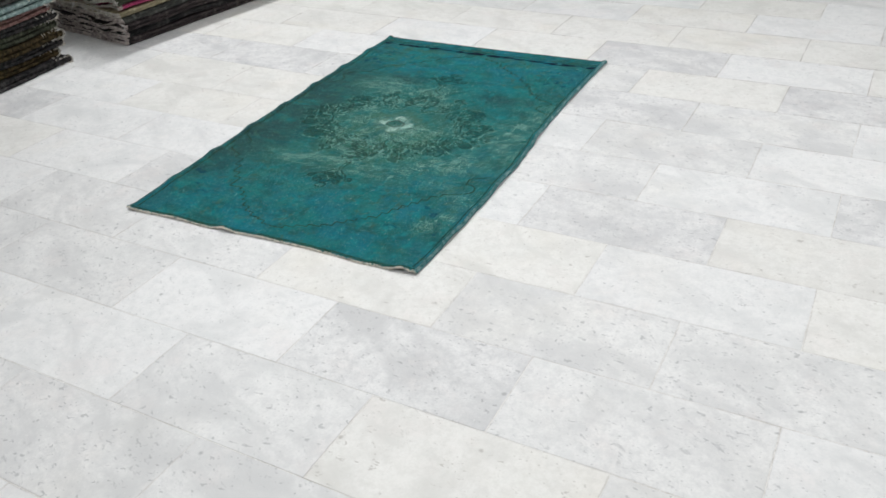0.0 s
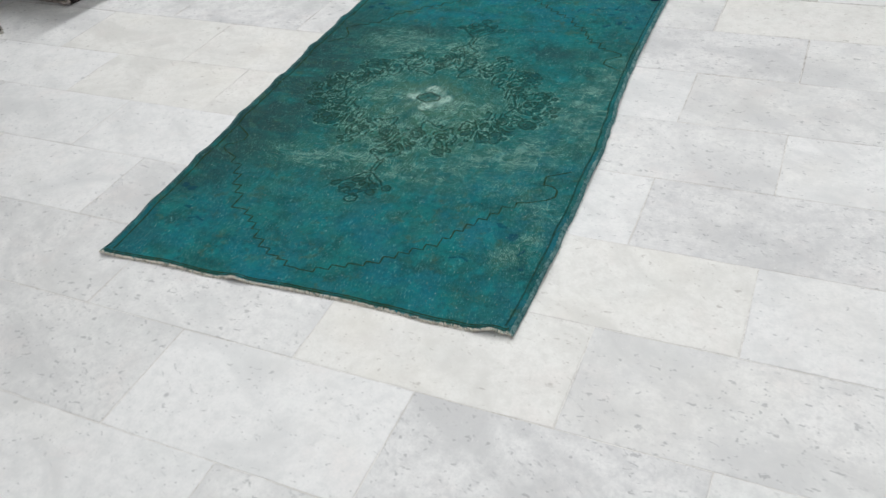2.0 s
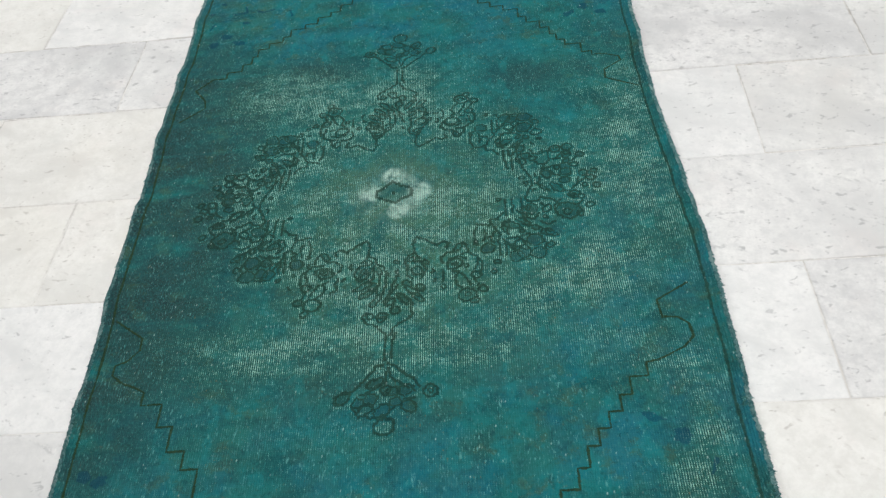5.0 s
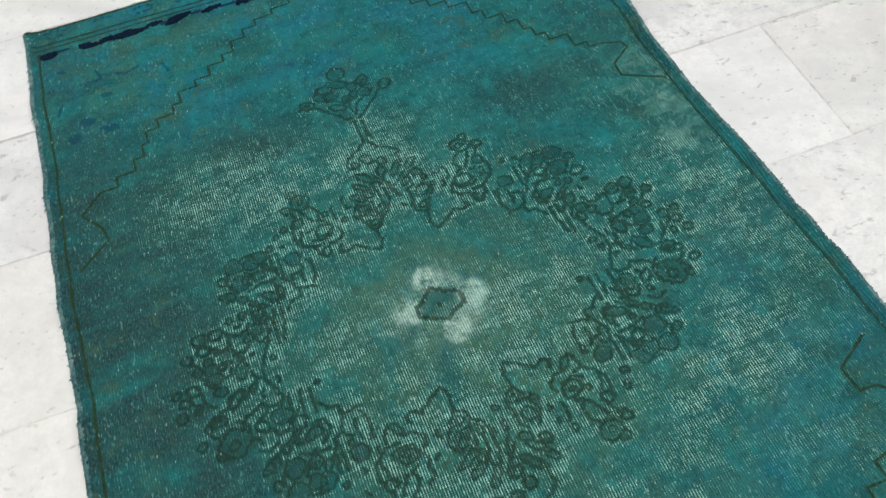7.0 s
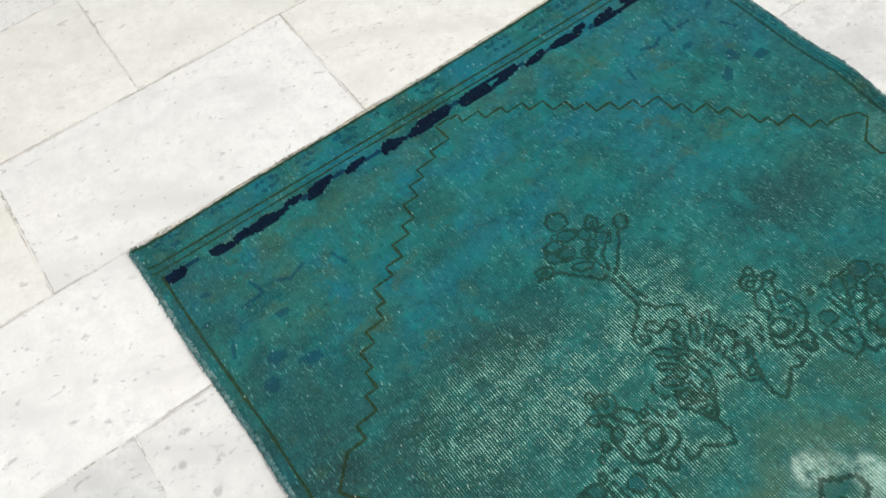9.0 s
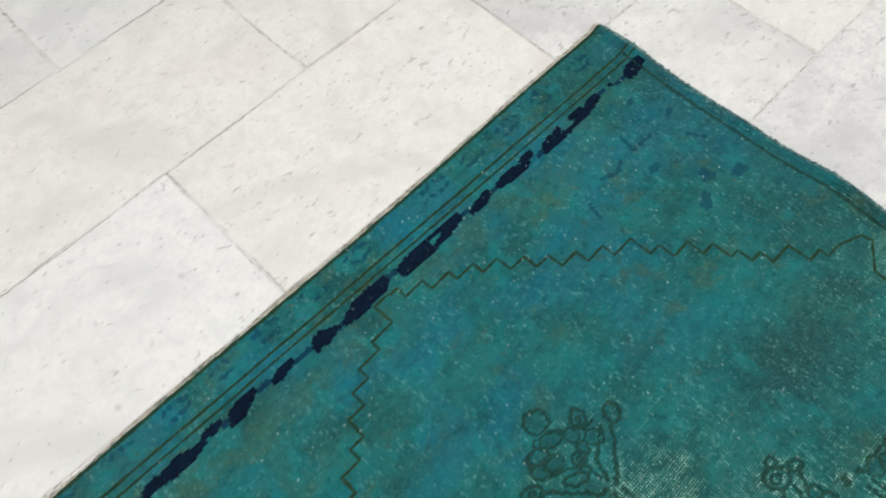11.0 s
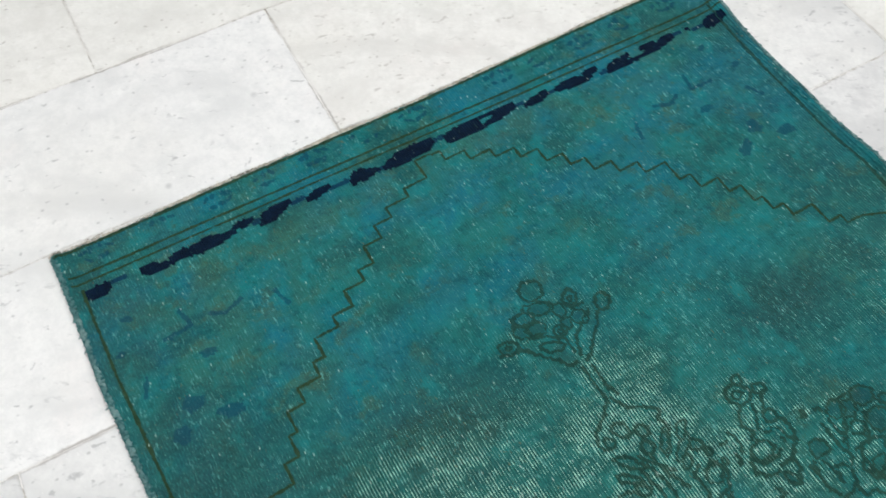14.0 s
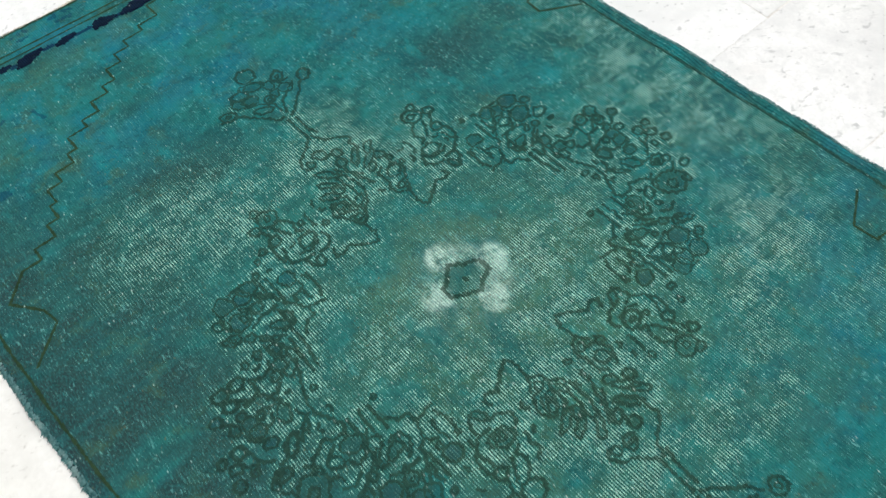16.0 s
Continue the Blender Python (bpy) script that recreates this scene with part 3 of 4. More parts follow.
for far, inset, wide in ((True, 0.9435, 0.0038), (True, 0.9285, 0.0034), (False, 0.014, 0.0044)):
    bm = woven()
    ribbon(bm, end_line(inset, far), wide)
    part("border_stripe", bm, BORDER_YARN, rug, "thin olive stripe across the rug's end")


# stepped outline of the field: a hexagon of stairs with brackets at its sides
def stair(corners, bracket, first):
    """Steps along the knots' grid from the point at the rug's end, then the bracket that ends at the side stripe."""
    pts = [first]
    for x, y in corners:
        pts += [(x, pts[-1][1]), (x, y)]
    return pts + bracket


STAIRS = [
    (stair([(0.016, 0.867), (0.052, 0.847), (0.090, 0.829), (0.126, 0.807), (0.158, 0.778), (0.188, 0.751), (0.215, 0.723), (0.248, 0.699), (0.283, 0.675),
            (0.322, 0.635), (0.342, 0.606), (0.376, 0.576), (0.399, 0.541), (0.414, 0.514), (0.434, 0.489), (0.472, 0.450), (0.496, 0.434)],
           [(0.524, 0.432), (0.560, 0.417), (0.563, 0.400), (0.519, 0.370), (0.516, 0.336), (0.590, 0.293)], (0.0, 0.887))),
    (stair([(-0.029, 0.852), (-0.072, 0.835), (-0.115, 0.815), (-0.147, 0.790), (-0.179, 0.757), (-0.206, 0.737), (-0.241, 0.709), (-0.275, 0.690), (-0.314, 0.658),
            (-0.333, 0.634), (-0.369, 0.610), (-0.397, 0.578), (-0.410, 0.546), (-0.432, 0.516), (-0.470, 0.491)],
           [(-0.504, 0.491), (-0.547, 0.450), (-0.513, 0.404), (-0.507, 0.372), (-0.568, 0.322)], (0.0, 0.890))),
    (stair([(0.052, -0.893), (0.088, -0.873), (0.128, -0.855), (0.172, -0.836), (0.209, -0.806), (0.240, -0.780), (0.269, -0.755), (0.299, -0.731), (0.331, -0.694),
            (0.352, -0.655), (0.374, -0.623), (0.396, -0.592), (0.420, -0.560), (0.442, -0.524), (0.476, -0.496)],
           [(0.500, -0.492), (0.551, -0.468), (0.571, -0.445), (0.568, -0.417), (0.550, -0.401), (0.523, -0.398), (0.519, -0.358), (0.584, -0.322)], (0.0, -0.913))),
    (stair([(-0.038, -0.890), (-0.071, -0.880), (-0.112, -0.858), (-0.150, -0.827), (-0.186, -0.793), (-0.213, -0.766), (-0.242, -0.740), (-0.272, -0.718), (-0.330, -0.651),
            (-0.362, -0.614), (-0.396, -0.562), (-0.426, -0.513), (-0.468, -0.484)],
           [(-0.493, -0.470), (-0.519, -0.459), (-0.543, -0.439), (-0.543, -0.417), (-0.521, -0.409), (-0.500, -0.384), (-0.502, -0.355), (-0.569, -0.306)], (0.0, -0.910))),
]
for pts in STAIRS:
    bm = woven()
    ribbon(bm, pts, 0.0042, ragged=0.25)
    part("zigzag_outline", bm, BORDER_YARN, rug, "stepped dark olive outline of the field")

# ---- woven motifs of the rug ----
LINE = 0.0053
KNOT = 0.0044


def strip(bm, stations, height=0.0008):
    """A flat woven figure along the border: at each place its lower and upper edge, in millimetres above the band's foot."""
    def edge(x, h):
        return 0.8925 - 0.0445 * x + 0.001 * h
    knot = 0.0042
    first, last = stations[0][0], stations[-1][0]
    count = max(3, int(round((last - first) / knot)))
    rows = []
    for k in range(count):
        x = first + (last - first) * (k + 0.5) / count
        for (x0, a0, b0), (x1, a1, b1) in zip(stations, stations[1:]):
            if x0 <= x <= x1:
                break
        t = (x - x0) / (x1 - x0)
        a = round((a0 + (a1 - a0) * t - 0.8 + 2.0 * n1(x * 170, 2.0)) / 3.4) * 3.4
        b = max(a + 3.4, round((b0 + (b1 - b0) * t + 1.8 + 2.0 * n1(x * 170, 9.0)) / 3.4) * 3.4)
        half = (last - first) / count * 0.5
        for q in (x - half + 0.0003, x + half - 0.0003):
            low, high = edge(q, a), edge(q, b)
            rows.append([dyed_vert(bm, q, y, rug_z(q, y) + 0.0004 + height * h, h)
                         for y, h in ((low - 0.0006, 0.5), (low + 0.0008, 1.0), ((low + high) / 2, 1.0), (high - 0.0008, 1.0), (high + 0.0006, 0.5))])
    for r, q in zip(rows, rows[1:]):
        for k in range(4):
            bm.faces.new((r[k], q[k], q[k + 1], r[k + 1]))


def navy_block(*strips):
    bm = woven()
    for stations in strips:
        strip(bm, stations)
    part("navy_block", bm, NAVY_YARN, rug, "ink-blue woven block")


def navy_band():
    """A row of navy scrolls inside the far border, eaten away in places."""
    navy_block([(-0.577, 4, 17), (-0.562, 0, 20), (-0.547, 2, 20), (-0.538, 9, 21)])
    navy_block([(-0.492, 10, 16), (-0.485, 2, 20), (-0.470, 1, 18), (-0.455, 2, 11), (-0.440, 3, 8), (-0.425, 3, 10), (-0.410, 2, 17), (-0.393, 0, 18), (-0.372, 1, 18), (-0.355, 4, 16), (-0.336, 9, 12)],
               [(-0.447, 11, 15), (-0.432, 9, 19), (-0.414, 8, 20)], [(-0.392, 17, 22), (-0.372, 16, 23)])
    navy_block([(-0.342, 16, 20), (-0.328, 12, 23), (-0.312, 13, 24), (-0.303, 18, 22)])
    navy_block([(-0.301, 0, 4), (-0.288, 1, 20), (-0.272, 3, 24), (-0.258, 10, 24), (-0.238, 19, 25)])
    navy_block([(-0.217, 8, 14), (-0.202, 7, 20), (-0.187, 10, 22), (-0.170, 16, 20)])
    navy_block([(-0.140, 2, 12), (-0.128, 3, 23), (-0.112, 2, 25), (-0.098, 6, 17), (-0.085, 9, 12)])
    navy_block([(-0.081, 4, 10), (-0.068, 2, 16), (-0.050, 1, 24), (-0.020, 3, 27), (0.005, 6, 27), (0.019, 15, 26)])
    navy_block([(0.036, 3, 17), (0.050, 1, 23), (0.080, 1, 25), (0.108, 2, 26)], [(0.108, 2, 9), (0.125, 4, 11), (0.140, 5, 24), (0.160, 9, 26), (0.178, 14, 26)], [(0.108, 20, 26), (0.142, 21, 26)])
    navy_block([(0.190, 7, 11), (0.205, 4, 16), (0.222, 4, 20), (0.243, 11, 22)])
    navy_block([(0.254, 10, 15), (0.275, 6, 22), (0.295, 3, 23), (0.318, 5, 16), (0.331, 8, 11)])
    navy_block([(0.316, 16, 21), (0.333, 13, 25), (0.348, 18, 27)])
    navy_block([(0.357, 0, 5), (0.372, 1, 18), (0.390, 2, 22), (0.410, 2, 10), (0.440, 3, 9), (0.468, 5, 14), (0.488, 8, 24), (0.512, 15, 26)], [(0.398, 15, 21), (0.416, 17, 23)], [(0.438, 17, 23), (0.456, 14, 26), (0.474, 16, 24)])
    navy_block([(0.538, 17, 21), (0.547, 16, 22)])
    navy_block([(0.573, 3, 14), (0.590, 2, 24), (0.610, 6, 26), (0.619, 9, 20)])
    for x0, x1, h in ((-0.242, -0.214, 18), (-0.176, -0.138, 14), (0.236, 0.258, 14), (0.343, 0.364, 8), (-0.538, -0.512, 17), (0.016, 0.040, 19), (-0.092, -0.076, 9), (0.174, 0.194, 16), (-0.310, -0.294, 12), (0.506, 0.530, 20), (0.548, 0.576, 14)):
        bm = woven()
        strip(bm, [(x0, h - 3, h + 1), ((x0 + x1) / 2, h - 3, h + 2), (x1, h - 2, h + 2)], 0.0006)
        part("blue_link", bm, LINK_YARN, rug, "faded blue link between two blocks")


def ink_marks():
    """Small faded blue leaves in the corners and a row of sprigs in the far border."""
    rnd = random.Random(12)
    for k, x in enumerate((-0.537, -0.435, -0.335, -0.250, -0.168, -0.075, 0.020, 0.105, 0.190, 0.275, 0.362, 0.450, 0.545)):
        y = 0.976 - 0.034 * x
        bm = woven()
        small = k % 2
        for a, b, turn in ((-0.020, 0.008, 0.5), (-0.008, 0.011, 1.2), (0.007, 0.010, 2.0), (0.019, 0.007, 2.6), (-0.014, -0.008, -0.6), (0.000, -0.010, 0.2), (0.014, -0.008, 0.7)):
            if small and rnd.random() < 0.55:
                continue
            disc(bm, x + a + rnd.uniform(-0.003, 0.003), y + b + rnd.uniform(-0.002, 0.002), rnd.uniform(0.0060, 0.0100), rnd.uniform(0.0032, 0.0052), turn + rnd.uniform(-0.3, 0.3), 0.35, 0.0005, seed=k)
        tagged(part("ink_sprig", bm, INK_YARN, rug, "small faded blue sprig"), kind="stuff")
    # leaf blots and broken scrolls of the spandrels
    blots = [(0.506, 0.652, 0.017, 0.014), (0.462, 0.625, 0.021, 0.011), (0.538, 0.629, 0.015, 0.013), (0.459, 0.721, 0.016, 0.007), (0.568, 0.777, 0.009, 0.006), (0.535, 0.840, 0.010, 0.006)]
    scrolls = [((0.468, 0.808), (0.459, 0.774), (0.505, 0.771)), ((0.377, 0.778), (0.408, 0.766), (0.431, 0.778)), ((0.330, 0.765), (0.320, 0.730)), ((0.545, 0.730), (0.560, 0.700))]
    for sx, sy, k in ((1, 1, 0.0), (-1, 1, 0.03), (-1, -1, 0.02), (1, -1, -0.01)):
        bm = woven()
        for x, y, a, b in blots:
            if sy < 0 and rnd.random() < 0.4:
                continue
            disc(bm, sx * x + rnd.uniform(-0.008, 0.008), sy * (y + k) + rnd.uniform(-0.008, 0.008), a, b, sx * sy * rnd.uniform(-0.2, 0.7), 0.4, 0.0005)
        for line in scrolls:
            if sy < 0 and rnd.random() < 0.6:
                continue
            ribbon(bm, [(sx * x, sy * (y + k)) for x, y in line], 0.0062, 0.0005, ragged=0.5, step=0.004)
        part("corner_leaves", bm, INK_YARN, rug, "faded blue leaves in the corner")


class Motif:
    """One woven flower of the wreath, drawn in the quarter x > 0, y > 0 and mirrored by sx, sy."""

    def __init__(self, name, sx, sy, rnd):
        self.name, self.sx, self.sy, self.rnd, self.body = name, sx, sy, rnd, None

    def add(self, bm, kind, material=None):
        if self.body is None:
            self.body = part(self.name, bm, material or LINE_YARN, rug, "woven flower with dark olive outlines")
        else:
            part(kind, bm, material or LINE_YARN, self.body)

    def at(self, x, y, k=0.003):
        return self.sx * x + self.rnd.uniform(-k, k), self.sy * y + self.rnd.uniform(-k, k)

    def draw(self, kind, pts, closed=False, wide=1.0):
        bm = woven()
        ribbon(bm, pts, LINE * wide, 0.0014, closed=closed, ragged=0.40, step=KNOT, knot=KNOT)
        self.add(bm, kind)

    def stem(self, *pts):
        dx, dy = self.rnd.uniform(-0.002, 0.002), self.rnd.uniform(-0.002, 0.002)
        self.draw("stem", [(self.sx * x + dx, self.sy * y + dy) for x, y in pts])

    def leaf(self, x, y, rx, ry, turn=0.0):
        cx, cy = self.at(x, y, 0.0014)
        if self.rnd.random() < 0.42:
            bm = woven()
            disc(bm, cx, cy, rx, ry, turn * self.sx * self.sy, 0.14, 0.0004, seed=cx)
            self.add(bm, "leaf", LEAF_YARN)
        self.draw("leaf_outline", self.knotted(cx, cy, rx * 0.92, ry * 0.92, turn), True, 0.85 if min(rx, ry) < 0.009 else 1.0)
        if min(rx, ry) > 0.0105 and self.rnd.random() < 0.35:
            self.draw("heart", self.knotted(cx, cy, rx * 0.32, ry * 0.32, turn), True, 0.7)

    def knotted(self, cx, cy, rx, ry, turn):
        """An oval with uneven corners."""
        out = []
        for px, py in oval(cx, cy, rx, ry, turn * self.sx * self.sy + self.rnd.uniform(-0.2, 0.2), 9):
            f = self.rnd.uniform(0.84, 1.14)
            out.append((cx + (px - cx) * f, cy + (py - cy) * f))
        return out

    def petal(self, x, y, rx, ry, turn=0.0):
        """A dark filled petal with its outline."""
        cx, cy = self.at(x, y, 0.0014)
        bm = woven()
        disc(bm, cx, cy, rx * 1.02, ry * 1.02, turn * self.sx * self.sy, 0.14, 0.0006, seed=cx)
        self.add(bm, "petal", PETAL_BLUE if self.rnd.random() < 0.55 else PETAL_YARN)
        self.draw("petal_outline", self.knotted(cx, cy, rx, ry, turn), True, 0.8)


def finial(m):
    m.leaf(0.001, 0.592, 0.0212, 0.0197, -0.3)
    m.leaf(0.044, 0.552, 0.0162, 0.0116, 0.8)
    m.leaf(0.084, 0.522, 0.0152, 0.0132, 0.6)
    m.stem((0.066, 0.516), (0.053, 0.495), (0.038, 0.485), (0.020, 0.467), (0.003, 0.457))
    m.leaf(-0.038, 0.557, 0.0184, 0.0108, -0.5)
    m.leaf(-0.000, 0.516, 0.0119, 0.0112, 0.1)
    m.leaf(-0.079, 0.530, 0.0179, 0.0119, -0.5)
    m.leaf(-0.021, 0.501, 0.0204, 0.0090, -0.5)
    m.stem((-0.098, 0.526), (-0.087, 0.520), (-0.061, 0.515), (-0.045, 0.495), (-0.028, 0.476), (-0.019, 0.461), (-0.004, 0.459))
    m.stem((-0.048, 0.526), (-0.029, 0.518), (-0.001, 0.501), (0.000, 0.474))
    m.petal(-0.006, 0.560, 0.0171, 0.0119, -0.5)
    m.petal(-0.027, 0.536, 0.0157, 0.0115, -0.5)
    m.petal(0.039, 0.519, 0.0147, 0.0127, -0.3)
    m.petal(0.018, 0.543, 0.0108, 0.0101, 0.1)
    m.petal(-0.050, 0.541, 0.0120, 0.0100, -0.5)
    m.petal(0.014, 0.520, 0.0110, 0.0100, 0.3)
    m.stem((-0.060, 0.552), (-0.048, 0.566), (-0.024, 0.572))
    m.stem((0.030, 0.558), (0.034, 0.538), (0.056, 0.536))
    m.stem((-0.025, 0.576), (0.005, 0.568), (0.020, 0.552))
    m.stem((0.060, 0.523), (0.042, 0.512), (0.013, 0.492), (0.005, 0.467))
    m.stem((-0.006, 0.455), (-0.006, 0.418), (-0.003, 0.387))
    m.stem((0.008, 0.451), (0.007, 0.415), (0.014, 0.391))


def palmette(m):
    m.stem((-0.002, 0.392), (-0.023, 0.372), (-0.044, 0.362), (-0.053, 0.345), (-0.043, 0.334))
    m.stem((0.003, 0.395), (0.018, 0.369), (0.039, 0.359), (0.051, 0.345), (0.043, 0.337), (0.048, 0.320), (0.036, 0.304))
    m.leaf(-0.015, 0.350, 0.0135, 0.0106, -0.9)
    m.leaf(0.012, 0.335, 0.0108, 0.0098, 1.2)
    m.leaf(0.002, 0.312, 0.0114, 0.0096, -0.8)
    m.petal(0.028, 0.304, 0.0181, 0.0074, 0.9)
    m.leaf(-0.038, 0.343, 0.0089, 0.0078, 1.5)
    for side in (-1, 1):
        m.leaf(side * 0.030, 0.307, 0.0220, 0.0064, side * 0.7)
        m.leaf(side * 0.045, 0.287, 0.0220, 0.0062, side * 0.7)
    m.leaf(-0.056, 0.268, 0.0216, 0.0068, -0.7)
    m.stem((-0.004, 0.304), (0.004, 0.266), (0.017, 0.240))
    m.stem((-0.015, 0.294), (-0.007, 0.265), (-0.007, 0.231))
    m.stem((-0.026, 0.289), (-0.020, 0.260), (-0.021, 0.234))
    m.stem((-0.002, 0.244), (-0.016, 0.219), (-0.037, 0.201))
    m.leaf(-0.057, 0.242, 0.0149, 0.0067, -0.8)
    m.leaf(-0.045, 0.225, 0.0120, 0.0078, -0.7)
    m.leaf(-0.026, 0.228, 0.0142, 0.0067, 0.9)
    m.stem((-0.016, 0.311), (-0.001, 0.290), (0.017, 0.268))
    m.leaf(0.058, 0.306, 0.0174, 0.0074, 0.9)
    m.leaf(0.062, 0.280, 0.0107, 0.0096, -0.9)


def inner_floret(m):
    m.leaf(0.056, 0.236, 0.0145, 0.0120, 0.9)
    m.stem((0.051, 0.257), (0.034, 0.249), (0.037, 0.225), (0.030, 0.212))
    m.stem((0.064, 0.257), (0.076, 0.235), (0.064, 0.212), (0.050, 0.211))
    m.stem((0.064, 0.207), (0.051, 0.185), (0.047, 0.162), (0.054, 0.142), (0.082, 0.158), (0.096, 0.171), (0.111, 0.162), (0.123, 0.167), (0.117, 0.181))
    m.stem((0.028, 0.212), (0.035, 0.193), (0.052, 0.184))
    m.leaf(0.046, 0.204, 0.0085, 0.0074, -0.6)
    m.leaf(0.037, 0.270, 0.0124, 0.0081, 0.9)


def ring_spray(m):
    m.leaf(0.159, 0.306, 0.0201, 0.0182)
    m.leaf(0.172, 0.325, 0.0088, 0.0079)
    m.leaf(0.190, 0.297, 0.0101, 0.0090)
    m.stem((0.184, 0.290), (0.174, 0.269))
    m.leaf(0.176, 0.260, 0.0113, 0.0101)
    m.stem((0.175, 0.245), (0.182, 0.213), (0.164, 0.199), (0.143, 0.201))
    m.leaf(0.134, 0.226, 0.0191, 0.0131, -0.27)
    m.stem((0.134, 0.267), (0.142, 0.249), (0.128, 0.244))
    m.stem((0.109, 0.273), (0.113, 0.257), (0.109, 0.239))
    m.leaf(0.142, 0.179, 0.0133, 0.0072, -1.13)
    m.stem((0.166, 0.288), (0.158, 0.270), (0.148, 0.252))
    m.stem((0.150, 0.290), (0.138, 0.280), (0.134, 0.267))
    m.stem((0.184, 0.262), (0.190, 0.240), (0.186, 0.215))
    m.stem((0.118, 0.232), (0.125, 0.212), (0.142, 0.208), (0.160, 0.214))
    m.stem((0.164, 0.199), (0.160, 0.180), (0.150, 0.168))
    m.stem((0.110, 0.225), (0.104, 0.206), (0.120, 0.192), (0.136, 0.194))


def dark_rosette(m):
    m.petal(0.308, 0.216, 0.0175, 0.0157)
    m.leaf(0.332, 0.194, 0.0088, 0.0079)
    m.petal(0.277, 0.211, 0.0135, 0.0121)
    m.petal(0.261, 0.218, 0.0148, 0.0133)
    m.petal(0.301, 0.177, 0.0175, 0.0157)
    m.leaf(0.271, 0.182, 0.0125, 0.0113)
    m.stem((0.263, 0.204), (0.254, 0.186), (0.241, 0.186))
    m.stem((0.229, 0.215), (0.228, 0.171), (0.233, 0.155))
    m.stem((0.241, 0.165), (0.272, 0.164), (0.292, 0.155))
    m.stem((0.231, 0.158), (0.219, 0.140), (0.210, 0.118))
    m.leaf(0.258, 0.133, 0.0210, 0.0084, 0.45)
    m.stem((0.201, 0.161), (0.216, 0.157), (0.218, 0.145))
    m.stem((0.253, 0.160), (0.234, 0.137), (0.240, 0.119), (0.262, 0.122))
    m.stem((0.175, 0.179), (0.174, 0.145), (0.183, 0.128))
    m.stem((0.178, 0.119), (0.210, 0.126), (0.212, 0.109), (0.228, 0.107), (0.241, 0.090))
    m.petal(0.203, 0.191, 0.0150, 0.0135)
    m.stem((0.183, 0.180), (0.175, 0.155))
    m.leaf(0.331, 0.158, 0.0149, 0.0108, 0.48)
    m.leaf(0.307, 0.143, 0.0080, 0.0073)
    m.stem((0.297, 0.140), (0.264, 0.112))
    m.stem((0.300, 0.133), (0.275, 0.111))
    m.stem((0.258, 0.204), (0.246, 0.186), (0.236, 0.168))
    m.stem((0.290, 0.200), (0.272, 0.168), (0.262, 0.160))
    m.stem((0.318, 0.206), (0.326, 0.186), (0.316, 0.170), (0.310, 0.158))
    m.stem((0.262, 0.232), (0.276, 0.228), (0.290, 0.228))
    m.stem((0.291, 0.128), (0.282, 0.100), (0.270, 0.086))
    m.stem((0.241, 0.215), (0.242, 0.196), (0.238, 0.178))
    m.stem((0.193, 0.175), (0.200, 0.150), (0.196, 0.136))
    m.stem((0.246, 0.150), (0.248, 0.128), (0.252, 0.112))


def tri_bloom(m):
    m.petal(0.289, 0.105, 0.0113, 0.0101)
    m.leaf(0.300, 0.079, 0.0125, 0.0113)
    m.leaf(0.316, 0.068, 0.0101, 0.0090)
    m.leaf(0.290, 0.063, 0.0164, 0.0088, -0.43)
    m.stem((0.297, 0.120), (0.296, 0.098), (0.284, 0.081))
    m.leaf(0.396, 0.097, 0.0137, 0.0123)
    m.leaf(0.367, 0.096, 0.0137, 0.0123)
    m.leaf(0.391, 0.073, 0.0125, 0.0113)
    m.stem((0.349, 0.092), (0.350, 0.065), (0.377, 0.063))
    m.stem((0.356, 0.064), (0.342, 0.048), (0.331, 0.029))
    m.petal(0.422, 0.070, 0.0101, 0.0090)
    m.petal(0.386, 0.036, 0.0126, 0.0114)
    m.leaf(0.389, 0.052, 0.0088, 0.0079)
    m.leaf(0.407, 0.038, 0.0088, 0.0079)
    m.petal(0.385, 0.018, 0.0125, 0.0113)
    m.leaf(0.367, 0.034, 0.0080, 0.0073)
    m.leaf(0.447, 0.012, 0.0080, 0.0073)
    m.leaf(0.423, 0.008, 0.0113, 0.0101)
    m.leaf(0.438, -0.008, 0.0101, 0.0090)
    m.stem((0.413, -0.001), (0.407, -0.025), (0.391, -0.036))
    m.leaf(0.447, -0.031, 0.0103, 0.0094)
    m.leaf(0.422, -0.030, 0.0069, 0.0062)
    m.stem((0.262, 0.106), (0.269, 0.076), (0.270, 0.036))
    m.stem((0.249, 0.106), (0.251, 0.073), (0.259, 0.038))
    m.stem((0.385, 0.082), (0.374, 0.070), (0.362, 0.058))
    m.stem((0.372, 0.040), (0.352, 0.036), (0.333, 0.029))
    m.stem((0.398, 0.026), (0.396, 0.006), (0.376, -0.004))
    m.stem((0.414, 0.060), (0.404, 0.048))
    m.stem((0.432, 0.002), (0.424, -0.014), (0.408, -0.022))
    m.stem((0.376, 0.008), (0.360, 0.012), (0.352, 0.026))
    m.stem((0.318, 0.058), (0.330, 0.046), (0.346, 0.050))
    m.stem((0.310, 0.098), (0.316, 0.084), (0.330, 0.078), (0.349, 0.090))
    m.stem((0.280, 0.106), (0.282, 0.070), (0.290, 0.046))


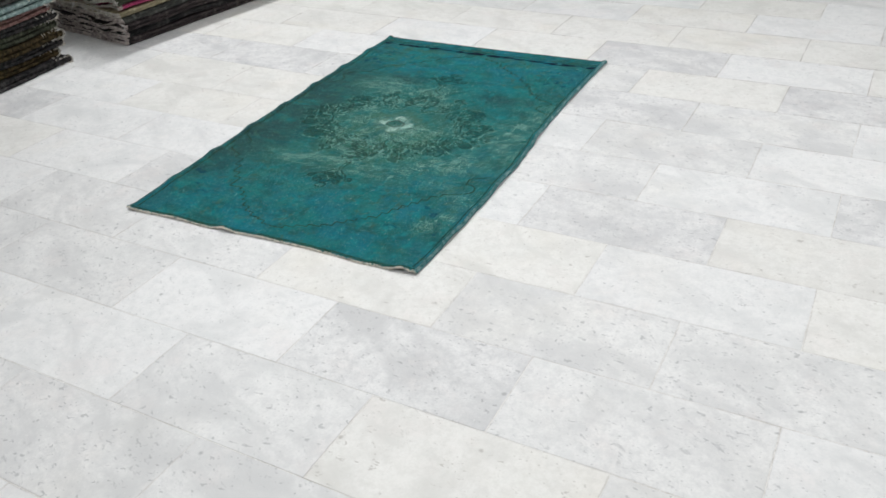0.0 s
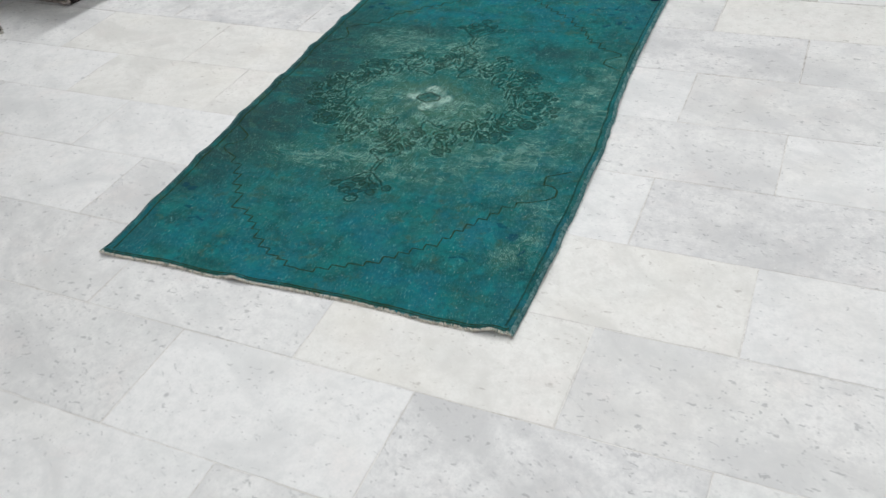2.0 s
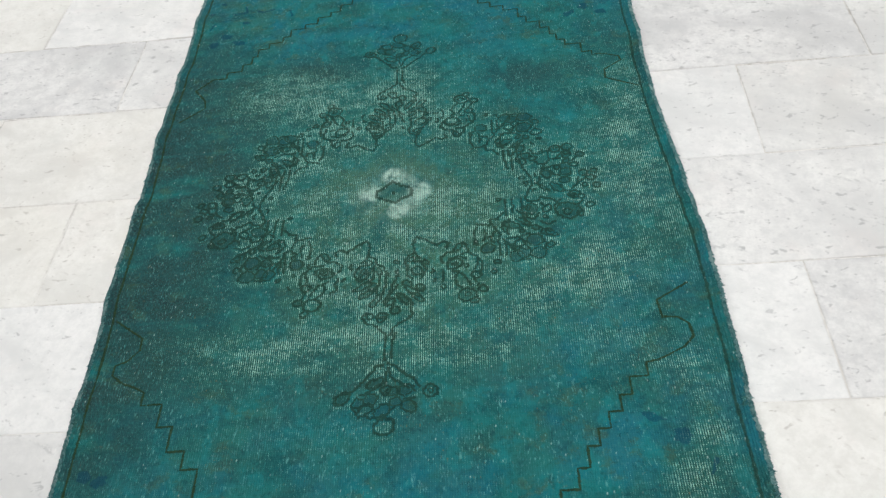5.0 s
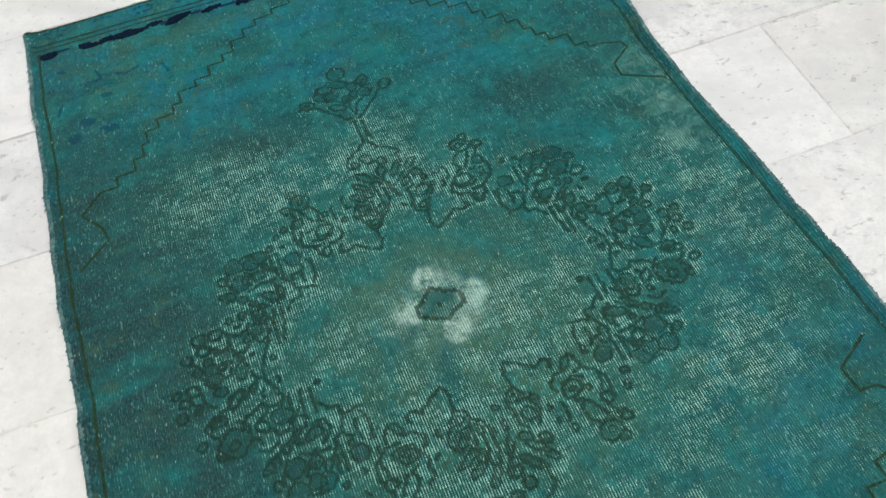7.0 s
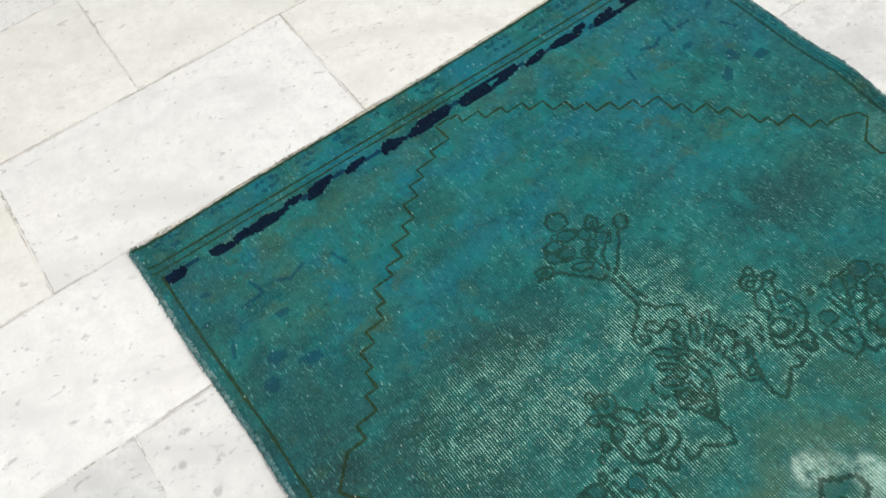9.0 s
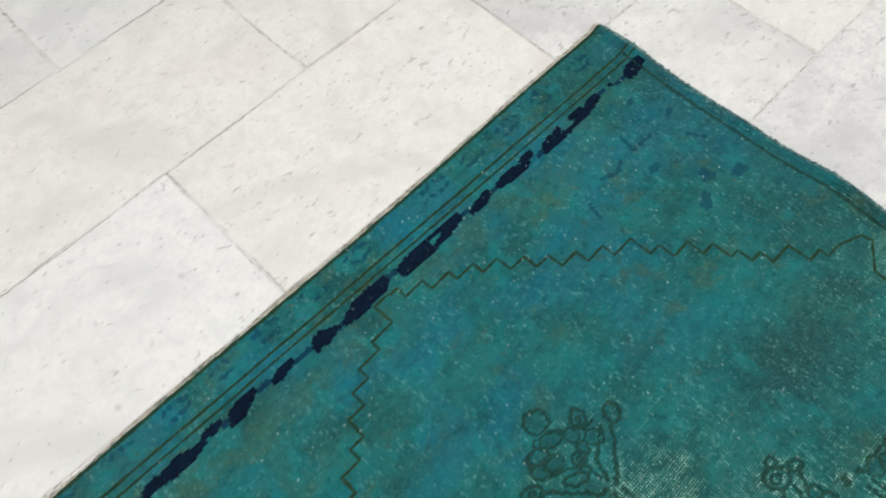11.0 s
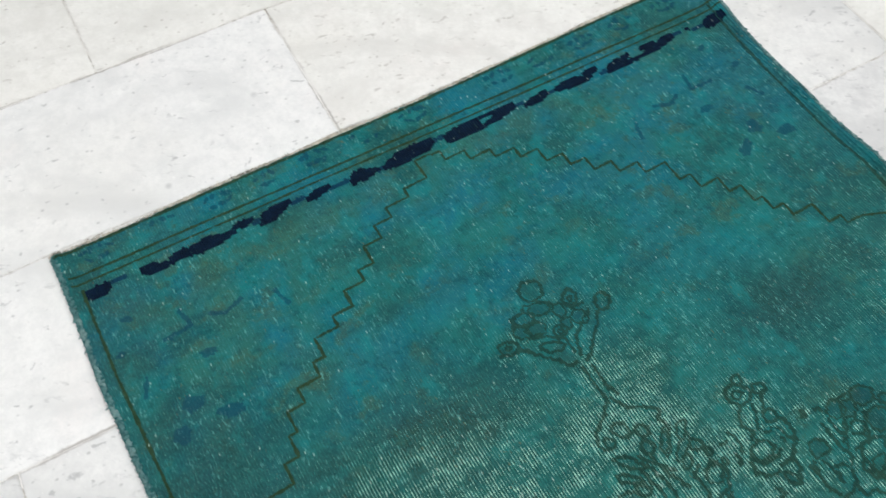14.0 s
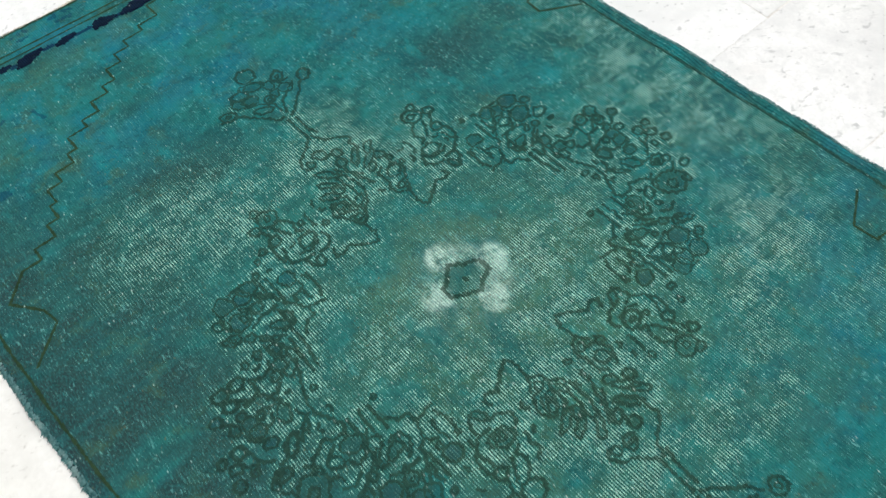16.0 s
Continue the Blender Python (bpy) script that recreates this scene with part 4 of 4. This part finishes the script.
def rose(m):
    m.stem((0.290, 0.046), (0.301, 0.020), (0.311, -0.001), (0.308, -0.020), (0.299, -0.036), (0.292, -0.056), (0.297, -0.069), (0.318, -0.067), (0.325, -0.054))
    m.leaf(0.342, 0.014, 0.0160, 0.0108, -1.20)
    m.petal(0.380, -0.008, 0.0116, 0.0104)
    m.leaf(0.360, -0.030, 0.0201, 0.0100, -0.93)
    m.leaf(0.395, -0.057, 0.0137, 0.0123)
    m.leaf(0.394, -0.056, 0.0046, 0.0042)
    m.leaf(0.410, -0.063, 0.0080, 0.0073)
    m.leaf(0.427, -0.089, 0.0092, 0.0083)
    m.leaf(0.380, -0.103, 0.0288, 0.0259)
    m.leaf(0.379, -0.106, 0.0106, 0.0095)
    m.leaf(0.404, -0.116, 0.0084, 0.0077)
    m.stem((0.367, -0.065), (0.352, -0.084), (0.351, -0.107))
    m.petal(0.300, -0.087, 0.0173, 0.0156)
    m.leaf(0.333, -0.092, 0.0141, 0.0096, -2.03)
    m.leaf(0.339, -0.164, 0.0137, 0.0072, -0.58)
    m.stem((0.329, -0.154), (0.310, -0.141), (0.285, -0.130))
    m.stem((0.245, -0.054), (0.245, -0.076), (0.245, -0.104))
    m.stem((0.262, -0.053), (0.264, -0.073), (0.263, -0.097))
    m.stem((0.279, -0.052), (0.280, -0.074), (0.278, -0.093))
    m.leaf(0.232, -0.054, 0.0053, 0.0048)
    m.stem((0.394, -0.044), (0.378, -0.042), (0.372, -0.020))
    m.stem((0.366, -0.086), (0.352, -0.066), (0.336, -0.060), (0.325, -0.054))
    m.stem((0.330, -0.080), (0.318, -0.074))
    m.stem((0.312, -0.010), (0.330, -0.020), (0.346, -0.040))
    m.stem((0.288, -0.096), (0.292, -0.114), (0.308, -0.118), (0.316, -0.100))
    m.stem((0.416, -0.076), (0.404, -0.084), (0.398, -0.098))
    m.stem((0.316, -0.126), (0.334, -0.136), (0.350, -0.128))
    m.stem((0.324, 0.008), (0.322, -0.018), (0.334, -0.038))


def filler(m):
    """Commas and small heads between the flowers of the wreath."""
    taken = []
    for _ in range(1500):
        a, r = m.rnd.uniform(0.03, 1.54), m.rnd.uniform(-0.045, 0.040)
        x, y = (0.330 + r) * math.cos(a), (0.250 + r) * math.sin(a) + 0.02 * math.sin(2 * a)
        size = m.rnd.uniform(0.005, 0.008)
        if any((x - p) ** 2 + (y - q) ** 2 < 0.019 ** 2 for p, q in taken):
            continue
        if sum(TRACES.get((int(math.floor(m.sx * x / 0.006)) + i, int(math.floor(m.sy * y / 0.006)) + j), 0) for i in (-1, 0, 1) for j in (-1, 0, 1)) > 1:
            continue
        taken.append((x, y))
        if m.rnd.random() < 0.7:
            b = m.rnd.uniform(0, 6.28)
            c, d = size * math.cos(b), size * math.sin(b)
            m.stem((x - c, y - d), (x + d * 0.6, y - c * 0.6), (x + c, y + d))
        else:
            m.leaf(x, y, size, size * 0.8, m.rnd.uniform(0, 3))
        if len(taken) > 14:
            break


QUARTERS = ((1, 1), (-1, 1), (1, -1), (-1, -1))
ENDS = ((1, 1), (1, -1))
SIDES = ((1, 1), (-1, 1))
WREATH = [("dark_rosette", dark_rosette, QUARTERS), ("ring_spray", ring_spray, QUARTERS), ("inner_floret", inner_floret, QUARTERS), ("tri_bloom", tri_bloom, SIDES),
          ("palmette", palmette, ENDS), ("finial", finial, ENDS), ("rose", rose, SIDES), ("leaf_scatter", filler, QUARTERS)]


navy_band()
ink_marks()
rnd_weave = random.Random(3)
for motif_name, pattern, places in WREATH:
    for sx, sy in places:
        pattern(Motif(motif_name, sx, sy, rnd_weave))


def medallion():
    bm = woven()
    pts = [(-0.004, 0.037), (0.016, 0.021), (0.040, 0.008), (0.042, -0.014), (0.024, -0.022), (0.003, -0.037), (-0.017, -0.026), (-0.043, -0.014), (-0.043, 0.008), (-0.026, 0.015)]
    ribbon(bm, [(x * 0.94, y * 0.93) for x, y in pts], 0.0068, closed=True, ragged=0.35, step=KNOT, knot=KNOT)
    disc(bm, 0.0, -0.002, 0.0062, 0.0056, 0.6, 0.3, 0.0012)
    ob = part("medallion_outline", bm, LINE_YARN, rug, "dark outline of the central rosette")
    bm = woven()
    disc(bm, 0, 0, 0.034, 0.030, 0, 0.08, 0.0004)
    part("rosette_centre", bm, ROSETTE_YARN, ob, "teal rosette centre")


medallion()
tagged(rug_field(), "blotchy teal pile worn to its pale warps")


def tuft_mesh(items):
    """Many small tapered yarn ends: start, end, half width, start and end height."""
    verts, faces = [], []
    for (x0, y0), (x1, y1), w, z0, z1 in items:
        d = Vector((x1 - x0, y1 - y0))
        n = Vector((-d.y, d.x)).normalized() * w if d.length > 1e-9 else Vector((w, 0))
        b = len(verts)
        mx, my, mz = (x0 + x1) / 2, (y0 + y1) / 2, max(z0, z1) + w * 0.9
        verts += [(x0 - n.x, y0 - n.y, z0), (x0 + n.x, y0 + n.y, z0), (mx - n.x, my - n.y, (z0 + z1) / 2), (mx + n.x, my + n.y, (z0 + z1) / 2),
                  (mx, my, mz), (x1, y1, z1), (x0, y0, z0 + w)]
        faces += [(b, b + 2, b + 4, b + 6), (b + 3, b + 1, b + 6, b + 4), (b + 2, b + 5, b + 4), (b + 5, b + 3, b + 4), (b + 1, b, b + 6)]
    data = bpy.data.meshes.new("tufts")
    data.from_pydata(verts, [], faces)
    return data


def tufts(name, items, material, label):
    data = tuft_mesh(items)
    data.materials.append(material)
    ob = tagged(new(name, data), label, kind="stuff")
    ob.parent = rug
    return ob


def selvedge(left):
    rnd = random.Random(21 if left else 22)
    items = []
    s = -1 if left else 1
    n = 1150
    for k in range(n):
        v = (k + 0.5) / n
        x, y = rug_xy(0.0 if left else 1.0, v)
        z = rug_z(x, y)
        out = 0.0008 + rnd.uniform(0, 0.0028) + (0.003 if rnd.random() < 0.03 else 0.0)
        inner = rnd.uniform(0.005, 0.010)
        items.append(((x - s * inner, y + rnd.uniform(-0.002, 0.002)), (x + s * out, y + rnd.uniform(-0.004, 0.004)), rnd.uniform(0.0014, 0.0022), rug_z(x - s * inner, y) + 0.0003, max(0.001, z - 0.002)))
    tufts("selvedge", items, SELVEDGE_YARN, "teal overcast selvedge with stray yarn ends")


selvedge(True)
selvedge(False)


def end_fringe(far):
    rnd = random.Random(31 if far else 32)
    items = []
    s = 1 if far else -1
    n = 1500 if far else 420
    for k in range(n):
        u = (k + 0.5) / n
        x, y = rug_xy(u, 1.0 if far else 0.0)
        z = rug_z(x, y)
        thin = n1(u * 14, 4.0 if far else 8.0)
        out = (0.0092 if far else 0.0065) * (1 + 0.6 * thin) + rnd.uniform(0, 0.002) + (0.004 if rnd.random() < 0.03 else 0)
        items.append(((x + rnd.uniform(-0.001, 0.001), y - s * 0.003), (x + rnd.uniform(-0.004, 0.004), y + s * out), rnd.uniform(0.0008, 0.0014), max(0.001, z - 0.0008), max(0.0012, z - 0.0030)))
    tufts("end_fringe", items, FRINGE_YARN, "short undyed cotton warp ends")


end_fringe(True)
end_fringe(False)


def end_cord(far):
    bm = woven()
    pts = [rug_xy(0.004 + 0.992 * k / 120, 1.0 if far else 0.0) for k in range(121)]
    ribbon(bm, [(x, y - 0.002 if far else y + 0.0065) for x, y in pts], 0.0045 if far else 0.0036, 0.0018, ragged=0.3)
    part("end_cord", bm, BORDER_YARN, rug, "dark stitched end binding")


end_cord(True)
end_cord(False)


def knotted_cord():
    """The near end: a row of uneven cotton knots, side by side."""
    rnd = random.Random(41)
    verts, faces = [], []
    n = 205
    for k in range(n):
        x, y = rug_xy((k + 0.5 + rnd.uniform(-0.2, 0.2)) / n, 0.0)
        if rnd.random() < 0.10:
            continue
        y += rnd.uniform(-0.0028, 0.0014)
        a, b = rnd.uniform(0.0016, 0.0029), rnd.uniform(0.0024, 0.0046)
        turn = rnd.uniform(-0.8, 0.8)
        z = rug_z(x, y)
        low = len(verts)
        for f, h in ((1.0, -0.0034), (0.95, 0.0004), (0.55, 0.0026)):
            for i in range(6):
                g = math.tau * i / 6
                px, py = a * f * math.cos(g), b * f * math.sin(g)
                verts.append((x + px * math.cos(turn) - py * math.sin(turn), y + px * math.sin(turn) + py * math.cos(turn), max(0.0006, z + h * rnd.uniform(0.85, 1.15))))
        for r in (0, 6):
            faces += [(low + r + i, low + r + (i + 1) % 6, low + r + 6 + (i + 1) % 6, low + r + 6 + i) for i in range(6)]
        faces.append(tuple(low + 12 + i for i in range(6)))
    data = bpy.data.meshes.new("knotted_cord")
    data.from_pydata(verts, [], faces)
    data.polygons.foreach_set("use_smooth", [True] * len(data.polygons))
    data.materials.append(FRINGE_YARN)
    ob = tagged(new("knotted_cord", data), "pale knobbly cotton cord along the end", kind="stuff")
    ob.parent = rug


knotted_cord()


# ---- piles of folded rugs ----
def folded_rug(name, width, length, sheets, sheet, face, edge, m, rnd, sag, label, short=0.0, frayed=True, rolled=False):
    """A rug folded back and forth; its folds lie along one long side, its cut ends at the front and the back."""
    centre = []
    slack = rnd.uniform(0.0, 0.012)
    for i in range(sheets):
        z = sheet * (i + 0.5) * 1.04
        inset = rnd.uniform(0.0, 0.035)
        xs = [sheet + inset + (width - 2 * sheet) * (k / 13) ** 1.3 for k in range(14)]
        if i % 2 != rolled:
            xs = xs[::-1]
        open_up = -1 if i % 4 in (1, 2) else 1
        centre += [(x, z + 0.006 * n1(x * 7 + slack, i * 3.7, slack * 90) + 0.0035 * open_up * math.exp(-((x - sheet - inset) / 0.05) ** 2)) for x in xs]
        if i < sheets - 1:
            turn_x, sgn = (xs[-1], 1 if xs[-1] > xs[0] else -1)
            for a in (-65, -40, -15, 15, 40, 65):
                centre.append((turn_x + sgn * sheet * 1.1 * math.cos(radians(a)), z + sheet * 0.52 * (1 + math.sin(radians(a)))))
    if rolled:
        # the fold hangs down over the rug below
        centre = [(x, z - min(0.10 * z, 0.022) * math.exp(-max(0.0, x) / 0.09)) for x, z in centre]
    n = len(centre)
    left, right = [], []
    for k in range(n):
        a, b = centre[max(0, k - 1)], centre[min(n - 1, k + 1)]
        d = Vector((b[0] - a[0], b[1] - a[1]))
        d.normalize()
        h = sheet * 0.40
        left.append((centre[k][0] - d.y * h, centre[k][1] + d.x * h))
        right.append((centre[k][0] + d.y * h, centre[k][1] - d.x * h))
    profile = left + right[::-1]
    rows, nl = [], 14
    bm = bmesh.new()
    front, back = rnd.uniform(-0.03, 0.02), length + rnd.uniform(-0.012, 0.012) - short
    for j in range(nl + 1):
        row = []
        for i, (x, z) in enumerate(profile):
            s = i if i < n else 2 * n - 1 - i
            y0 = front + 0.016 * n1(s * 0.31, slack * 100)
            t = j / nl
            y = y0 + (back - y0) * (t * t * (3 - 2 * t) * 0.5 + t * 0.5)
            wave = sag * (n1(x * 5.0, y * 3.0, slack * 50) * 0.012 + 0.014 * math.exp(-abs(y - y0) / 0.06) * n1(x * 11, s * 0.1, 2.0))
            row.append(bm.verts.new((x + 0.006 * n1(y * 4, z * 30, slack * 70), y, max(0.0015, z + wave))))
        rows.append(row)
    np_ = len(profile)
    for r, s in zip(rows, rows[1:]):
        for i in range(np_):
            k = (i + 1) % np_
            bm.faces.new((r[i], r[k], s[k], s[i]))
    for r in (rows[0], rows[-1]):
        for i in range(n - 1):
            f = bm.faces.new((r[i], r[i + 1], r[np_ - 2 - i], r[np_ - 1 - i]))
            f.material_index = 1
    bmesh.ops.recalc_face_normals(bm, faces=bm.faces)
    data = bpy.data.meshes.new(name)
    bm.to_mesh(data)
    bm.free()
    data.polygons.foreach_set("use_smooth", [True] * len(data.polygons))
    data.materials.append(face)
    data.materials.append(edge)
    ob = tagged(new("folded_rug"), label, "rug", "pile of folded rugs")
    ob.matrix_world = m
    cloth = new("folded_cloth", data)
    cloth.parent = ob
    if not frayed:
        return ob
    # cut ends with pale yarn
    bm = bmesh.new()
    for row, sgn in ((rows_of(data, np_, 0), -1), (rows_of(data, np_, nl), 1)):
        for i in range(0, n - 1):
            if rolled and row[i].x > 0.10:
                continue
            for q in range(3):
                t = (q + rnd.random()) / 3
                a, b = row[i], row[i + 1]
                p = a.lerp(b, t)
                r = rnd.uniform(0.003, 0.006)
                bmesh.ops.create_cone(bm, segments=4, radius1=r, radius2=r * 0.3, depth=rnd.uniform(0.012, 0.026), cap_ends=True,
                                      matrix=Matrix.Translation((p.x, p.y + sgn * 0.003, p.z - 0.002)) @ Euler((radians(-90 * sgn) + rnd.uniform(-0.5, 0.5), 0, rnd.uniform(-0.5, 0.5))).to_matrix().to_4x4())
    tagged(part("fringe", bm, EDGE_PALE if rolled else edge, ob, "frayed pale yarn ends", smooth=False), kind="stuff")
    return ob


def rows_of(data, count, j):
    return [data.vertices[j * count + i].co.copy() for i in range(count)]


SHADES = {
    "charcoal": ((0.014, 0.014, 0.015), (0.050, 0.047, 0.047)), "brown": ((0.020, 0.015, 0.008), (0.070, 0.052, 0.026)), "olive": ((0.030, 0.034, 0.018), (0.070, 0.078, 0.040)),
    "slate": ((0.034, 0.036, 0.034), (0.085, 0.086, 0.080)), "taupe": ((0.024, 0.020, 0.021), (0.064, 0.053, 0.053)), "beige": ((0.20, 0.17, 0.11), (0.34, 0.30, 0.20)),
    "magenta": ((0.26, 0.035, 0.090), (0.40, 0.075, 0.16)), "sage": ((0.13, 0.19, 0.19), (0.30, 0.38, 0.37)), "rose": ((0.11, 0.060, 0.055), (0.21, 0.125, 0.115)),
    "cream": ((0.38, 0.36, 0.27), (0.58, 0.56, 0.44)), "navy": ((0.010, 0.016, 0.034), (0.034, 0.044, 0.066)), "moss": ((0.030, 0.033, 0.023), (0.076, 0.082, 0.060)),
}
CLOTH = {k: fabric("cloth_" + k, a, b) for k, (a, b) in SHADES.items()}
EDGE_PALE = fabric("cut_edge_pale", (0.30, 0.28, 0.25), (0.55, 0.52, 0.46), 90.0)
EDGE_GREY = fabric("cut_edge_grey", (0.30, 0.26, 0.25), (0.60, 0.54, 0.51), 30.0)


THIN = {"magenta": 0.42, "beige": 0.95}


def rug_pile(corner, turn, shades, width, length, thick, seed, stagger=0.03, folds=(3, 4), frayed=False, lean=0.0, rolled=False):
    """Folded rugs one on another; in a rolled pile their rounded folds show at the end, each a little further out or in."""
    rnd = random.Random(seed)
    z = 0.0
    loose = 0.034 if rolled else 0.012
    for k, shade in enumerate(shades):
        sheets = 2 if shade in THIN or rolled else rnd.choice(folds)
        total = thick * rnd.uniform(0.85, 1.15) * (1.0 if rolled else THIN.get(shade, 1.0))
        sheet = total / (sheets * 1.04)
        m = Matrix.Translation((corner[0], corner[1], z)) @ pose(0, 0, 0, 0, 0, turn) @ Matrix.Diagonal((-1, 1, 1, 1)) @ pose((rnd.uniform(-loose, loose) - lean) * (k > 0), 0, 0, 0, 0, rnd.uniform(-0.6, 0.6) * (k > 0))
        edge = EDGE_PALE if shade in ("beige", "cream", "magenta", "sage", "rose", "moss", "olive", "brown") or frayed else EDGE_GREY
        folded_rug("folded_rug", width, length, sheets, sheet, CLOTH[shade], CLOTH[shade] if rolled else edge, m, rnd, (0.0 if k == 0 else 1.0) * (1.0 if rolled else 1.7), "folded %s flat-woven rug in a pile on the floor" % shade,
                   stagger * (k % 2) * rnd.uniform(0.7, 1.1), True, rolled)
        z += total * 0.985


rug_pile((-1.980, 0.452), -9.5, ["taupe", "charcoal", "taupe", "slate", "beige", "magenta", "moss", "cream", "navy", "slate", "sage", "rose", "charcoal", "taupe", "brown", "slate", "olive", "beige", "charcoal"],
         0.78, 1.45, 0.041, 5, 0.03, (2, 3), lean=0.030)
rug_pile((-2.150, 0.165), 93.5, ["charcoal", "brown", "charcoal", "brown", "moss", "charcoal", "rose", "sage", "slate", "cream", "taupe", "charcoal", "slate"], 1.49, 0.70, 0.050, 8, 0.0, (2,), True, 0.0, True)

# ---- ceiling lamps ----
WHITE_METAL = plaster("white_enamel", (0.82, 0.82, 0.82))


def lamp_housing(x, y, length, turn):
    lamp = tagged(empty("ceiling_lamp", pose(x, y, ROOM_H, 0, 0, turn)), "long white fluorescent ceiling lamp fixed to the ceiling", "lamp", "ceiling lamps")
    part("housing", box_mesh((-0.09, -length / 2, -0.10), (0.09, length / 2, 0.0), 0.008), WHITE_METAL, lamp, smooth=False)


for x, y, length, watts, turn in TUBES:
    lamp_housing(x, y, length, turn)

# ---- marble slabs ----
PITCH_X, PITCH_Y, GRID_TURN = 0.636, 0.309, -1.6
JOINT = 0.0017


def slab_mesh(name, lx, ly, material, seed):
    """A slab with worn, slightly uneven edges."""
    rnd = random.Random(seed)
    rim = []
    for (ax, ay), (bx, by), n in (((-1, -1), (1, -1), 7), ((1, -1), (1, 1), 4), ((1, 1), (-1, 1), 7), ((-1, 1), (-1, -1), 4)):
        for k in range(n):
            t = k / n
            g = rnd.uniform(-0.0007, 0.0003)
            rim.append(((ax + (bx - ax) * t) * (lx / 2 + g), (ay + (by - ay) * t) * (ly / 2 + g)))
    n = len(rim)
    verts = [(x, y, -0.012) for x, y in rim] + [(x, y, -0.0004) for x, y in rim] + [(x * (1 - 0.0009 / abs(lx / 2)), y * (1 - 0.0009 / abs(ly / 2)), 0.0) for x, y in rim]
    faces = [tuple(range(2 * n, 3 * n))]
    for k in range(n):
        m = (k + 1) % n
        faces += [(n + k, n + m, 2 * n + m, 2 * n + k), (k, m, n + m, n + k)]
    data = bpy.data.meshes.new(name)
    data.from_pydata(verts, [], faces)
    data.materials.append(material)
    return data


SLABS = [[slab_mesh("marble_slab", PITCH_X - JOINT, PITCH_Y - JOINT, m, 7 * i + k) for k in range(4)] for i, m in enumerate(MARBLE)]
TURN = pose(0, 0, 0, 0, 0, GRID_TURN)
WHITE = {(-6, -3), (-3, -4), (-2, -4), (-2, -5), (-1, -5), (-3, 0), (-1, 0), (0, 0), (3, 0), (2, -4), (-5, -2)}
MOTTLED = {(-7, -2), (-4, -3), (-5, -3), (-4, -4), (1, 0), (0, -1), (-1, -1), (-4, 0), (-5, 0), (-6, -2), (-4, -1), (-7, -1)}
WARM = {(-6, -1), (-4, -2), (-2, 0), (-3, -1), (-1, -4), (0, -4), (0, -5), (2, -1), (4, -2), (2, -5), (4, -1), (3, -5), (3, -4)}
GREY = {(2, 0), (1, -1), (-2, -1), (-5, -1), (1, -4), (3, -1), (1, -5)}
KINDS = {place: kind for kind, places in enumerate((WHITE, MOTTLED, WARM, GREY)) for place in places}
slab_rnd = random.Random(17)
rest = [([], []) for _ in MARBLE]


def joint_line(k, u):
    """Where the k-th bed joint lies; past the rug's middle the courses widen and lean."""
    drift = (0.0, 0.008, 0.018, 0.023, 0.042, 0.074)
    wide = drift[min(k, 5)] + 0.012 * max(0, k - 5) if k > 0 else 0.0
    return 0.046 + PITCH_Y * k + wide - (0.012 * (u - 0.9) if k > 0 else 0.0)


for k in range(-16, 18):
    off = 1.140 if k % 2 else 1.457
    for c in range(-11, 8):
        u = off + PITCH_X * (c + 0.5)
        low, high = joint_line(k, u), joint_line(k + 1, u)
        v = (low + high) / 2
        lean = -0.69 if k > 0 else -0.34 if k == 0 else 0.0
        p = TURN @ Vector((u, v, 0))
        # far courses take mostly white and warm stone to brighten the floor there
        kind = KINDS.get((k, c), slab_rnd.choices((0, 1, 2, 3), (3, 1, 4, 0) if k > 2 else (4, 4, 2, 1))[0])
        tilt = slab_rnd.uniform(-0.03, 0.03), slab_rnd.uniform(-0.03, 0.03)
        if not (X0 - 0.3 < p.x < X1 + 0.3 and Y0 - 0.14 < p.y < Y1 + 0.14):
            continue
        if -3.9 < p.x < 2.5 and -2.6 < p.y < 2.9:
            ob = new("slab", SLABS[kind][(3 * k + 5 * c) % 4])
            ob.matrix_world = Matrix.Translation((p.x, p.y, slab_rnd.uniform(-0.0003, 0.0001))) @ pose(0, 0, 0, tilt[0], tilt[1], GRID_TURN + lean) @ Matrix.Diagonal((1, (high - low - JOINT) / (PITCH_Y - JOINT), 1, 1))
            ob.parent = floor
        else:
            vs, fs = rest[kind]
            b = len(vs)
            hx, hy = (PITCH_X - JOINT) / 2, (high - low - JOINT) / 2
            for sx, sy, z in ((-1, -1, -0.012), (1, -1, -0.012), (1, 1, -0.012), (-1, 1, -0.012), (-1, -1, 0), (1, -1, 0), (1, 1, 0), (-1, 1, 0)):
                q = TURN @ Vector((u + sx * hx, v + sy * hy, 0))
                vs.append((min(X1 - 0.002, max(X0 + 0.002, q.x)), min(Y1 - 0.002, max(Y0 + 0.002, q.y)), z - 0.0002))
            fs += [tuple(b + i for i in f) for f in ((4, 5, 6, 7), (0, 1, 5, 4), (1, 2, 6, 5), (2, 3, 7, 6), (3, 0, 4, 7))]
for kind, (vs, fs) in enumerate(rest):
    data = bpy.data.meshes.new("outer_slabs")
    data.from_pydata(vs, [], fs)
    data.materials.append(MARBLE_OUTER[kind])
    ob = tagged(new("outer_slabs", data), kind="stuff")
    ob.parent = floor
